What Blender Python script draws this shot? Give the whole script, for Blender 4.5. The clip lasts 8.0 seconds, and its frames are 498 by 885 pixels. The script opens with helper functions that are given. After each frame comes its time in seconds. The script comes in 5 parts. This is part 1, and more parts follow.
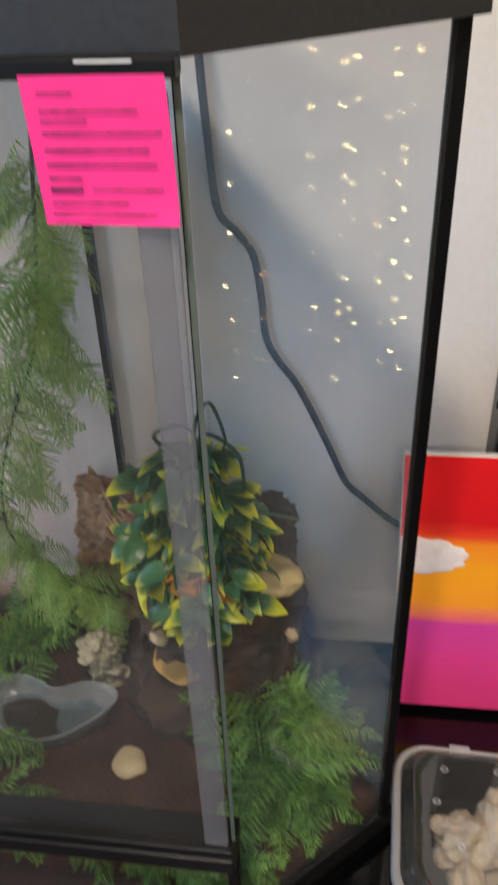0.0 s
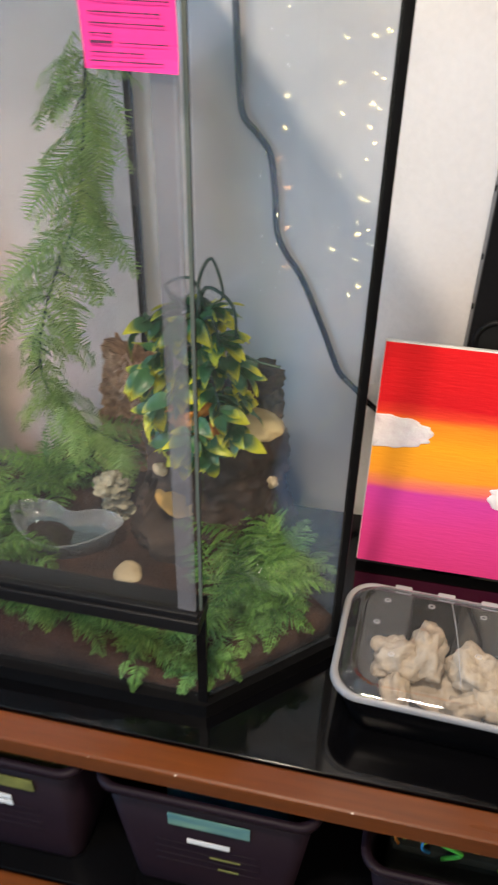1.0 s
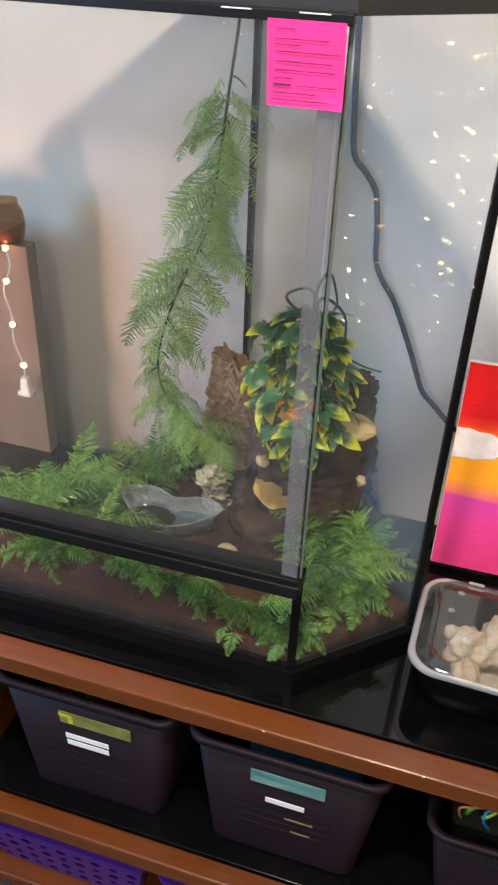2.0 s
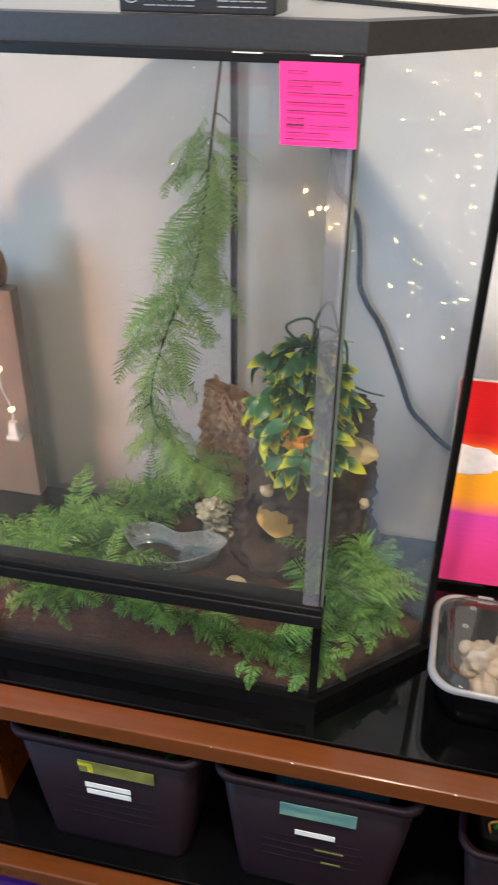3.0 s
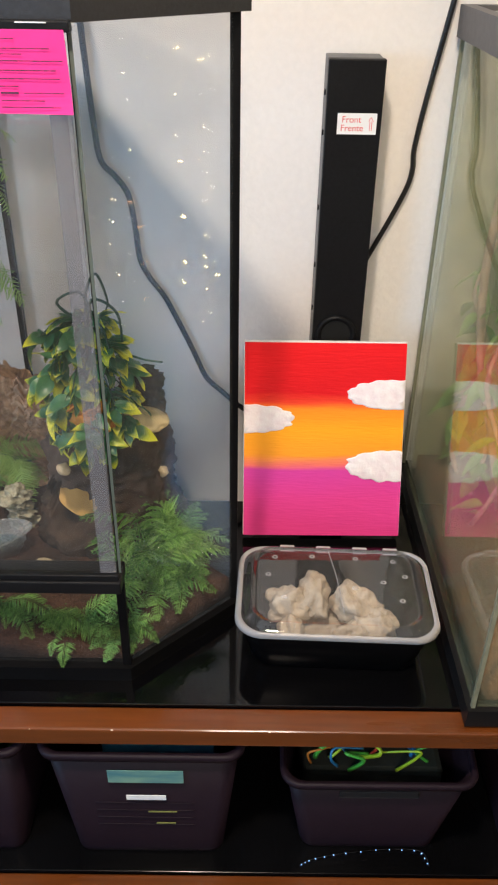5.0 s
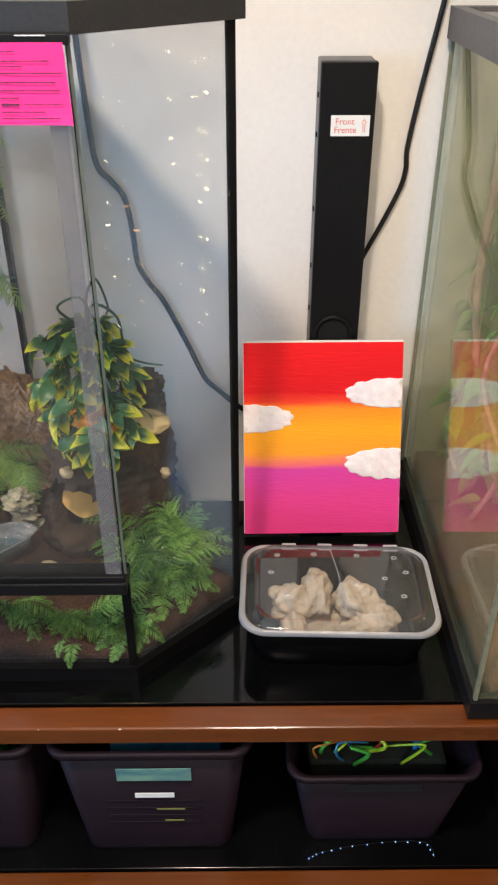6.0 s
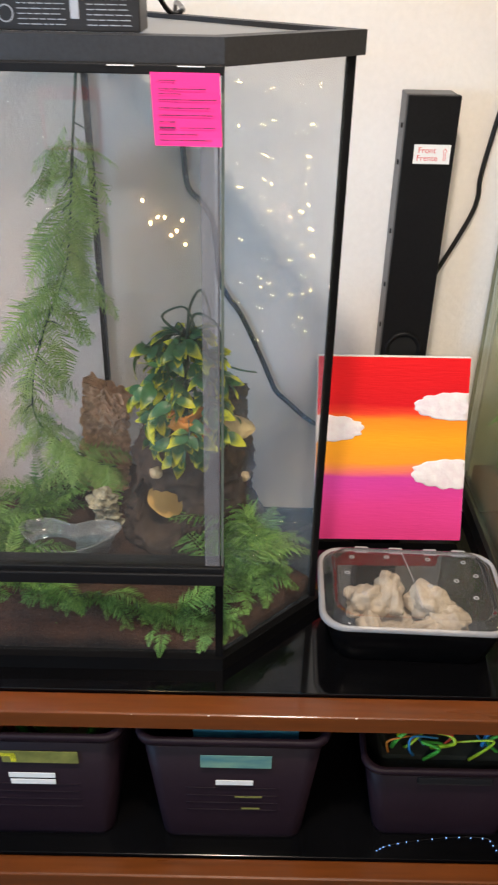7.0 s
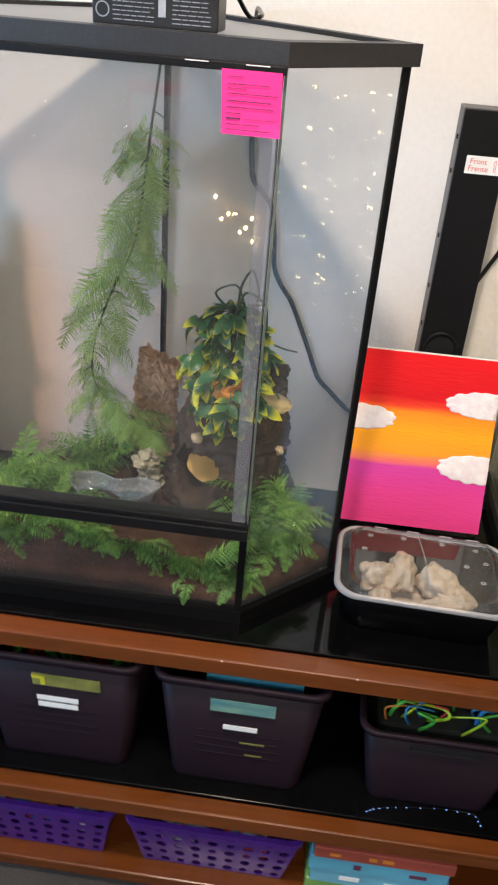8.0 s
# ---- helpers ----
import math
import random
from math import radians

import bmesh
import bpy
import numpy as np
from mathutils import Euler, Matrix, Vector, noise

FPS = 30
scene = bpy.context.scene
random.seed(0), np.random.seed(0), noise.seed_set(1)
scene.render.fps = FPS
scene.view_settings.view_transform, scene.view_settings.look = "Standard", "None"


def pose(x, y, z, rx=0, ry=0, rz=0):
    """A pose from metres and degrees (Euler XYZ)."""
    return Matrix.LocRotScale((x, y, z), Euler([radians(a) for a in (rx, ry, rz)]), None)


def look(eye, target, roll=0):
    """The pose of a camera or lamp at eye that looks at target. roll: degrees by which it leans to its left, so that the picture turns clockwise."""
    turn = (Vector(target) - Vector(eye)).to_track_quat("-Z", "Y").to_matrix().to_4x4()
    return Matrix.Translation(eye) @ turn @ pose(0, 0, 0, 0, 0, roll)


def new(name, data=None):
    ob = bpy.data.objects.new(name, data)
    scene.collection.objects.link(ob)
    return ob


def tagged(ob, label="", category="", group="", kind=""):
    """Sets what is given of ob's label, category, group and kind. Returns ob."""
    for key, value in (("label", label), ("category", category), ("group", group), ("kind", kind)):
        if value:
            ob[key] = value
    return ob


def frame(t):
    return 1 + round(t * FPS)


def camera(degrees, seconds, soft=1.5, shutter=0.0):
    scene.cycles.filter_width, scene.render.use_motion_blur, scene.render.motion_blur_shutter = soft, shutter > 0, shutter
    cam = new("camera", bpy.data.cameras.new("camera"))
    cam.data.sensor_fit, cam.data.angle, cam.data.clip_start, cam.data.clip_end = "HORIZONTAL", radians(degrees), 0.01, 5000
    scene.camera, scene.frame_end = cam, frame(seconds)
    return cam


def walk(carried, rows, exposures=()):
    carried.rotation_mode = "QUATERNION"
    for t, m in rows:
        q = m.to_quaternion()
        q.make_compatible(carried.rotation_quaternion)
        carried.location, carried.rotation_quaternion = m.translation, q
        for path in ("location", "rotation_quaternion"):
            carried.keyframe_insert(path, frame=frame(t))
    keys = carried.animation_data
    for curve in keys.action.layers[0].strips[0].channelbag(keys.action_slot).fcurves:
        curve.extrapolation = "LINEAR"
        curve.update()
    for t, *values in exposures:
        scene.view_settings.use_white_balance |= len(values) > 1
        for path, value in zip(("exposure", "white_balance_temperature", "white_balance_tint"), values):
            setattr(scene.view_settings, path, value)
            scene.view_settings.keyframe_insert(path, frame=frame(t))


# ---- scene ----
cam = camera(34.2, 8.0, soft=2.1, shutter=0.4)
PATH = [
    (0, (0.024, -0.384, 1.537), (-0.221, 1.268, 0.437), -2.2),
    (0.5, (0.049, -0.443, 1.509), (-0.133, 1.138, 0.298), 0.8),
    (1, (0.114, -0.584, 1.538), (-0.211, 0.988, 0.345), 1.1),
    (1.5, (0.117, -0.703, 1.542), (-0.318, 0.89, 0.413), 2.1),
    (1.7, (0.107, -0.743, 1.548), (-0.35, 0.851, 0.429), 2.4),
    (2.8, (0.01, -0.761, 1.561), (-0.412, 0.885, 0.507), 1.3),
    (3, (0.005, -0.767, 1.565), (-0.353, 0.895, 0.512), 0.7),
    (3.5, (0.004, -0.802, 1.57), (-0.233, 0.881, 0.516), 1.3),
    (4, (0.053, -0.825, 1.557), (-0.067, 0.864, 0.493), 1.9),
    (4.5, (0.075, -0.812, 1.559), (0.033, 0.878, 0.49), 1.6),
    (4.7, (0.096, -0.795, 1.552), (0.082, 0.896, 0.484), 1.3),
    (5.8, (0.104, -0.801, 1.56), (0.127, 0.881, 0.478), 0.6),
    (6, (0.095, -0.806, 1.563), (0.11, 0.881, 0.489), 0.0),
    (6.5, (0.052, -0.832, 1.57), (0.085, 0.869, 0.519), 1.3),
    (7, (-0.032, -0.885, 1.573), (-0.03, 0.834, 0.551), 1.2),
    (7.5, (-0.046, -0.947, 1.574), (-0.115, 0.784, 0.575), 0.9),
    (8, (0.002, -1.004, 1.581), (-0.124, 0.714, 0.564), 4.7),
]
walk(cam, [(t, look(eye, target, roll)) for t, eye, target, roll in PATH], exposures=[(0, -0.62), (0.4, -0.32), (1.0, -0.15), (2.2, -0.04), (3.3, -0.04), (4.2, -0.15), (5.5, -0.18), (8, -0.15)])

# ---- light ----
world = bpy.data.worlds.new("world")
scene.world = world
world.use_nodes = True
world.node_tree.nodes["Background"].inputs[0].default_value = (0.9, 0.95, 1.0, 1)
world.node_tree.nodes["Background"].inputs[1].default_value = 0.05
scene.view_settings.exposure = 0.0


def area_lamp(name, place, target, size, watts, colour, shape="DISK"):
    data = bpy.data.lights.new(name, "AREA")
    data.shape, data.size, data.energy, data.color = shape, size, watts, colour
    if shape == "RECTANGLE":
        data.size_y = size * 0.8
    ob = new(name, data)
    ob.matrix_world = look(place, target)
    return ob


KEY = (-0.10, -0.62, 2.66)
area_lamp("ceiling_lamp_light", KEY, (KEY[0], KEY[1], 0), 0.15, 42, (1.0, 0.83, 0.66))
# Warm fill from behind the camera; no lamp is known there.
area_lamp("front_fill_light", (0.15, -2.6, 2.66), (0.15, -2.6, 0), 0.5, 46, (1.0, 0.86, 0.73))
# Bluish fill for the shaded wall; its source is assumed, out of view.
area_lamp("blue_fill_light", (-2.42, -1.70, 1.55), (-0.2, 0.5, 1.1), 1.1, 62, (0.32, 0.63, 1.0), "RECTANGLE")


# ---- materials ----
def material(name, colour, rough=0.5, metal=0.0, grain=0.12, scale=40.0, bump=0.0, stretch=(1, 1, 1), second=None,
             emission=None, strength=0.0, coat=0.0, spec=None, rand=0.0, patch=4.0):
    """A Principled material with variation at two scales: fine grain and wide patches."""
    m = bpy.data.materials.new(name)
    m.use_nodes = True
    n, l = m.node_tree.nodes, m.node_tree.links
    b = n["Principled BSDF"]
    b.inputs["Roughness"].default_value, b.inputs["Metallic"].default_value = rough, metal
    b.inputs["Coat Weight"].default_value = coat
    b.inputs["Coat Roughness"].default_value = 0.08
    if spec is not None:
        b.inputs["Specular IOR Level"].default_value = spec
    co, mp = n.new("ShaderNodeTexCoord"), n.new("ShaderNodeMapping")
    mp.inputs["Scale"].default_value = stretch
    l.new(co.outputs["Object"], mp.inputs[0])
    fine, wide = n.new("ShaderNodeTexNoise"), n.new("ShaderNodeTexNoise")
    fine.inputs["Scale"].default_value, wide.inputs["Scale"].default_value = scale, patch
    fine.inputs["Detail"].default_value = 6
    wide.inputs["Detail"].default_value = 3
    l.new(mp.outputs[0], fine.inputs[0])
    l.new(mp.outputs[0], wide.inputs[0])
    add = n.new("ShaderNodeMath")
    add.operation = "ADD"
    l.new(fine.outputs[0], add.inputs[0])
    l.new(wide.outputs[0], add.inputs[1])
    last = add.outputs[0]
    if rand:
        info, mul, plus = n.new("ShaderNodeObjectInfo"), n.new("ShaderNodeMath"), n.new("ShaderNodeMath")
        geo, both = n.new("ShaderNodeNewGeometry"), n.new("ShaderNodeMath")
        both.operation, mul.operation, plus.operation = "ADD", "MULTIPLY_ADD", "ADD"
        l.new(info.outputs["Random"], both.inputs[0])
        l.new(geo.outputs["Random Per Island"], both.inputs[1])
        l.new(both.outputs[0], mul.inputs[0])
        mul.inputs[1].default_value, mul.inputs[2].default_value = rand, -rand
        l.new(last, plus.inputs[0])
        l.new(mul.outputs[0], plus.inputs[1])
        last = plus.outputs[0]
    ramp = n.new("ShaderNodeValToRGB")
    c = Vector(colour)
    dark = second if second else tuple(c * (1 - grain * 1.6))
    light = tuple(min(1, v) for v in c * (1 + grain))
    ramp.color_ramp.elements[0].position, ramp.color_ramp.elements[1].position = 0.32, 0.68
    ramp.color_ramp.elements[0].color, ramp.color_ramp.elements[1].color = (*dark, 1), (*light, 1)
    half = n.new("ShaderNodeMath")
    half.operation = "MULTIPLY"
    half.inputs[1].default_value = 0.5
    l.new(last, half.inputs[0])
    l.new(half.outputs[0], ramp.inputs[0])
    l.new(ramp.outputs[0], b.inputs["Base Color"])
    if bump:
        bp = n.new("ShaderNodeBump")
        bp.inputs["Strength"].default_value, bp.inputs["Distance"].default_value = bump, 0.004
        l.new(fine.outputs[0], bp.inputs["Height"])
        l.new(bp.outputs[0], b.inputs["Normal"])
    rr = n.new("ShaderNodeMapRange")
    rr.inputs[3].default_value, rr.inputs[4].default_value = max(0.02, rough - 0.08), min(1, rough + 0.1)
    l.new(wide.outputs[0], rr.inputs[0])
    l.new(rr.outputs[0], b.inputs["Roughness"])
    if emission:
        b.inputs["Emission Color"].default_value = (*emission, 1)
        b.inputs["Emission Strength"].default_value = strength
    return m


def leaf_material(name, colour, second, rough=0.45, see=0.3, rand=0.25):
    """Foliage that lets some light through."""
    m = material(name, colour, rough, second=second, scale=60, rand=rand)
    n, l = m.node_tree.nodes, m.node_tree.links
    ramp = next(x for x in n if x.type == "VALTORGB")
    tr, mix = n.new("ShaderNodeBsdfTranslucent"), n.new("ShaderNodeMixShader")
    l.new(ramp.outputs[0], tr.inputs[0])
    mix.inputs[0].default_value = see
    l.new(n["Principled BSDF"].outputs[0], mix.inputs[1])
    l.new(tr.outputs[0], mix.inputs[2])
    l.new(mix.outputs[0], n["Material Output"].inputs[0])
    return m


def glass_material(name, tint=(0.97, 0.985, 0.975), ior=1.45, haze=0.0, milk=(0.8, 0.82, 0.82), rough=0.0, smear=0.0):
    """A clear pane: light passes, gloss rises at grazing angles; haze is a thin milky diffuse layer."""
    m = bpy.data.materials.new(name)
    m.use_nodes = True
    n, l = m.node_tree.nodes, m.node_tree.links
    n.remove(n["Principled BSDF"])
    tr, gl, lw, mix = (n.new("ShaderNodeBsdfTransparent"), n.new("ShaderNodeBsdfGlossy"), n.new("ShaderNodeLayerWeight"), n.new("ShaderNodeMixShader"))
    tr.inputs[0].default_value = (*tint, 1)
    gl.inputs["Roughness"].default_value = rough
    lw.inputs[0].default_value = 0.5
    power, gloss = n.new("ShaderNodeMath"), n.new("ShaderNodeMath")
    power.operation, gloss.operation = "POWER", "MULTIPLY_ADD"
    power.inputs[1].default_value = 5
    f0 = ((ior - 1) / (ior + 1)) ** 2
    gloss.inputs[1].default_value, gloss.inputs[2].default_value = 1 - f0, f0
    l.new(lw.outputs["Facing"], power.inputs[0])
    l.new(power.outputs[0], gloss.inputs[0])
    l.new(gloss.outputs[0], mix.inputs[0])
    l.new(tr.outputs[0], mix.inputs[1])
    l.new(gl.outputs[0], mix.inputs[2])
    last = mix.outputs[0]
    if haze:
        df, two = n.new("ShaderNodeBsdfDiffuse"), n.new("ShaderNodeMixShader")
        df.inputs[0].default_value = (*milk, 1)
        co, ns, mr = n.new("ShaderNodeTexCoord"), n.new("ShaderNodeTexNoise"), n.new("ShaderNodeMapRange")
        ns.inputs["Scale"].default_value, ns.inputs["Detail"].default_value = 5, 5
        l.new(co.outputs["Object"], ns.inputs[0])
        l.new(ns.outputs[0], mr.inputs[0])
        mr.inputs[1].default_value, mr.inputs[2].default_value = 0.3, 0.75
        mr.inputs[3].default_value, mr.inputs[4].default_value = haze * (1 - smear), haze * (1 + smear)
        l.new(mr.outputs[0], two.inputs[0])
        l.new(last, two.inputs[1])
        l.new(df.outputs[0], two.inputs[2])
        last = two.outputs[0]
    l.new(last, n["Material Output"].inputs[0])
    return m


WALL = material("wall_paint", (0.81, 0.78, 0.745), 0.75, grain=0.03, scale=90, bump=0.35, patch=3)
# Walls out of view and the floor are darkened to cut bounce on the bins.
ROOM = material("darkened_room_paint", (0.42, 0.40, 0.37), 0.8, grain=0.04, scale=60, bump=0.1)
CEIL = material("ceiling_paint", (0.8, 0.79, 0.76), 0.85, grain=0.03)
CARPET = material("carpet", (0.06, 0.05, 0.045), 0.95, grain=0.3, scale=300, bump=0.6)
WOOD = material("cherry_wood", (0.140, 0.036, 0.006), 0.28, grain=0.22, scale=14, stretch=(0.6, 9, 9), bump=0.04, coat=0.35, patch=2)
WOODDARK = material("cherry_wood_inside", (0.26, 0.10, 0.035), 0.4, grain=0.25, scale=14, stretch=(0.6, 9, 9), bump=0.05, patch=2)
BLACKGLASS = material("black_gloss_top", (0.002, 0.002, 0.0025), 0.03, grain=0.2, scale=200, spec=0.5)
BLACKBOARD = material("black_shelf", (0.003, 0.003, 0.0035), 0.16, grain=0.5, scale=300, bump=0.02, spec=0.15)
PLASTIC = material("black_plastic", (0.008, 0.008, 0.009), 0.38, grain=0.2, scale=160, bump=0.06, spec=0.25)
HOOD = material("hood_plastic", (0.022, 0.023, 0.027), 0.5, grain=0.2, scale=220, bump=0.12)
DARKRIM = material("rim_plastic", (0.004, 0.004, 0.0045), 0.45, grain=0.2, scale=160, bump=0.05, spec=0.12)
PALESEAL = material("clear_silicone", (0.22, 0.22, 0.15), 0.4, grain=0.2, scale=60, bump=0.2)
SEAL = material("silicone", (0.003, 0.003, 0.0035), 0.5, grain=0.2, scale=90, bump=0.15, spec=0.15)
# The bluish milk stands for room reflections and blue light on these panes.
GLASS = glass_material("pane_glass", tint=(0.955, 0.957, 0.955), haze=0.020, milk=(0.66, 0.78, 0.90), smear=0.6)
FRONTGLASS = glass_material("low_pane_glass", tint=(0.96, 0.96, 0.955), haze=0.006, milk=(0.7, 0.7, 0.68), smear=0.6)
# Blue light on the wall behind this pane, put into its milk.
BLUELITGLASS = glass_material("blue_lit_glass", tint=(0.95, 0.957, 0.96), haze=0.042, milk=(0.34, 0.62, 1.0), smear=0.5)
DOORGLASS = glass_material("door_glass", tint=(0.91, 0.90, 0.87), ior=1.62, haze=0.016, milk=(0.8, 0.8, 0.8), smear=0.7)
GLASSEDGE = material("green_glass_edge", (0.12, 0.15, 0.135), 0.2, grain=0.1)
STRIP = glass_material("acrylic_strip", tint=(0.82, 0.83, 0.85), ior=1.5, haze=0.17, milk=(0.50, 0.48, 0.50), rough=0.08, smear=0.25)
CLEAR = glass_material("clear_plastic", tint=(0.93, 0.93, 0.94), ior=2.0, haze=0.045, milk=(0.8, 0.79, 0.80), rough=0.02, smear=0.5)
FROST = glass_material("frosted_rim", tint=(0.86, 0.86, 0.88), ior=1.45, haze=0.32, milk=(0.90, 0.89, 0.91), rough=0.2, smear=0.15)
DISH = glass_material("dish_plastic", tint=(0.84, 0.88, 0.93), ior=1.5, haze=0.32, milk=(0.48, 0.54, 0.60), rough=0.15, smear=0.2)
SOIL = material("coconut_soil", (0.062, 0.029, 0.017), 0.95, grain=0.5, scale=260, bump=1.0, patch=14)
PINK = material("pink_paper", (0.95, 0.03, 0.26), 0.75, grain=0.03, scale=80)
INK = material("ink", (0.10, 0.02, 0.06), 0.8, grain=0.1)
PAPER = material("white_paper", (0.82, 0.82, 0.80), 0.7, grain=0.03, scale=50)
REDINK = material("red_ink", (0.72, 0.10, 0.10), 0.7, grain=0.05)
FERN = leaf_material("fern_green", (0.24, 0.46, 0.10), (0.05, 0.15, 0.03), rand=0.4)
FERNPALE = leaf_material("feathery_green", (0.44, 0.64, 0.20), (0.20, 0.40, 0.09), see=0.45)
STEM = material("plant_stem", (0.05, 0.10, 0.045), 0.5, grain=0.25)
DARKSTEM = material("dark_stem", (0.025, 0.07, 0.045), 0.4, grain=0.3)
BARK = material("cork_bark", (0.50, 0.31, 0.20), 0.9, grain=0.4, scale=90, bump=1.0, patch=26, second=(0.15, 0.085, 0.055))
LOG = material("dark_log", (0.055, 0.036, 0.026), 0.85, grain=0.5, scale=42, bump=1.0, patch=10, second=(0.018, 0.012, 0.009))
LOGPALE = material("pale_cut_wood", (0.52, 0.42, 0.22), 0.7, grain=0.25, scale=30, bump=0.3)
LOGYELLOW = material("yellow_wood_inside", (0.62, 0.40, 0.13), 0.7, grain=0.35, scale=26, bump=0.5, second=(0.42, 0.24, 0.07))
ORANGE = material("orange_fabric_leaf", (0.62, 0.24, 0.03), 0.6, grain=0.35, scale=60)
STONE = material("grey_stone", (0.35, 0.335, 0.245), 0.8, grain=0.4, scale=70, bump=0.8, patch=36, second=(0.13, 0.13, 0.095))
SHELL = material("cream_stone", (0.58, 0.47, 0.30), 0.6, grain=0.2, scale=50, bump=0.3)
SPEAKER = material("black_vinyl", (0.006, 0.006, 0.007), 0.45, grain=0.3, scale=180, bump=0.06, spec=0.2)
SPEAKERSIDE = material("grey_edge", (0.11, 0.11, 0.115), 0.45, grain=0.2, scale=80)
CABLE = material("black_cable", (0.008, 0.008, 0.009), 0.28, grain=0.2)
CANVASEDGE = material("bare_canvas", (0.80, 0.78, 0.75), 0.8, grain=0.06, scale=400, bump=0.3)
CLOUD = material("white_acrylic", (0.85, 0.82, 0.81), 0.6, grain=0.07, scale=60, bump=0.5, second=(0.78, 0.62, 0.66))
BREAD = material("beige_chunks", (0.48, 0.40, 0.30), 0.9, grain=0.18, scale=120, bump=1.0, patch=40, second=(0.36, 0.295, 0.22))
BIN = material("plum_plastic", (0.0125, 0.0066, 0.0115), 0.5, grain=0.12, scale=120, bump=0.05, spec=0.15)
PURPLE = material("purple_plastic", (0.060, 0.013, 0.175), 0.33, grain=0.1, scale=50)
BOXWOOD = material("grey_brown_board", (0.24, 0.17, 0.13), 0.6, grain=0.15, scale=12, stretch=(7, 7, 0.6), bump=0.05)
FRAMEGREY = material("grey_frame", (0.10, 0.10, 0.105), 0.5, grain=0.15, scale=100)
MIST = glass_material("neighbour_glass", tint=(0.93, 0.95, 0.9), ior=1.60, haze=0.07, milk=(0.55, 0.60, 0.40), smear=0.5)
LIME = leaf_material("lime_leaf", (0.30, 0.50, 0.05), (0.10, 0.26, 0.03), see=0.45)
WHITEPLASTIC = material("white_plastic", (0.75, 0.75, 0.74), 0.4, grain=0.04)
WARMBULB = material("warm_bulb", (0.9, 0.7, 0.4), 0.3, emission=(1.0, 0.66, 0.30), strength=190)
AMBERBULB = material("amber_bulb", (0.9, 0.6, 0.3), 0.3, emission=(1.0, 0.45, 0.16), strength=25)
# Glow for the blue reflections on the middle shelf.
BLUEGLINT = material("blue_glint", (0.5, 0.7, 1.0), 0.3, emission=(0.12, 0.35, 1.0), strength=2)
LAMPGLOW = material("lamp_glow", (0.9, 0.9, 0.9), 0.4, emission=(1.0, 0.92, 0.8), strength=14)
HEATBULB = material("heat_bulb", (0.9, 0.85, 0.7), 0.3, emission=(1.0, 0.80, 0.50), strength=320)
# Strong warm glow of the lamp added out of view on the left.
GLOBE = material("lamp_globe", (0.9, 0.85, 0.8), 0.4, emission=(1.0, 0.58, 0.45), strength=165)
# Glowing sheet that goes with the added blue fill.
BLUEGLOW = material("blue_fill_glow", (0.8, 0.9, 1.0), 0.4, emission=(0.50, 0.74, 1.0), strength=3.0)


def painting_material():
    """A sunset in three bands of acrylic, blended wet at the borders."""
    m = material("sunset_paint", (0.8, 0.1, 0.1), 0.55, bump=0.16, scale=90, stretch=(0.4, 1, 3), spec=0.22)
    n, l = m.node_tree.nodes, m.node_tree.links
    co, sep, ramp = n.new("ShaderNodeTexCoord"), n.new("ShaderNodeSeparateXYZ"), n.new("ShaderNodeValToRGB")
    ns, mad, mr = n.new("ShaderNodeTexNoise"), n.new("ShaderNodeMath"), n.new("ShaderNodeMapRange")
    mp = n.new("ShaderNodeMapping")
    mp.inputs["Scale"].default_value = (6, 6, 45)
    l.new(co.outputs["Object"], mp.inputs[0])
    l.new(mp.outputs[0], ns.inputs[0])
    ns.inputs["Scale"].default_value, ns.inputs["Detail"].default_value = 1.0, 5
    l.new(co.outputs["Object"], sep.inputs[0])
    mad.operation = "MULTIPLY_ADD"
    mad.inputs[1].default_value = 0.022
    l.new(ns.outputs[0], mad.inputs[0])
    l.new(sep.outputs["Z"], mad.inputs[2])
    mr.inputs[1].default_value, mr.inputs[2].default_value = 0.011, 0.367
    l.new(mad.outputs[0], mr.inputs[0])
    l.new(mr.outputs[0], ramp.inputs[0])
    e = ramp.color_ramp.elements
    stops = [(0.0, (0.78, 0.05, 0.26)), (0.20, (0.76, 0.05, 0.28)), (0.345, (0.66, 0.05, 0.33)), (0.375, (0.86, 0.16, 0.14)),
             (0.42, (0.95, 0.33, 0.02)), (0.56, (0.96, 0.38, 0.012)), (0.66, (0.95, 0.27, 0.015)), (0.695, (0.86, 0.05, 0.02)),
             (0.74, (0.70, 0.004, 0.010)), (1.0, (0.82, 0.005, 0.010))]
    e[0].position, e[0].color = stops[0][0], (*stops[0][1], 1)
    e[1].position, e[1].color = stops[-1][0], (*stops[-1][1], 1)
    for p, c in stops[1:-1]:
        e.new(p).color = (*c, 1)
    l.new(ramp.outputs[0], n["Principled BSDF"].inputs["Base Color"])
    return m


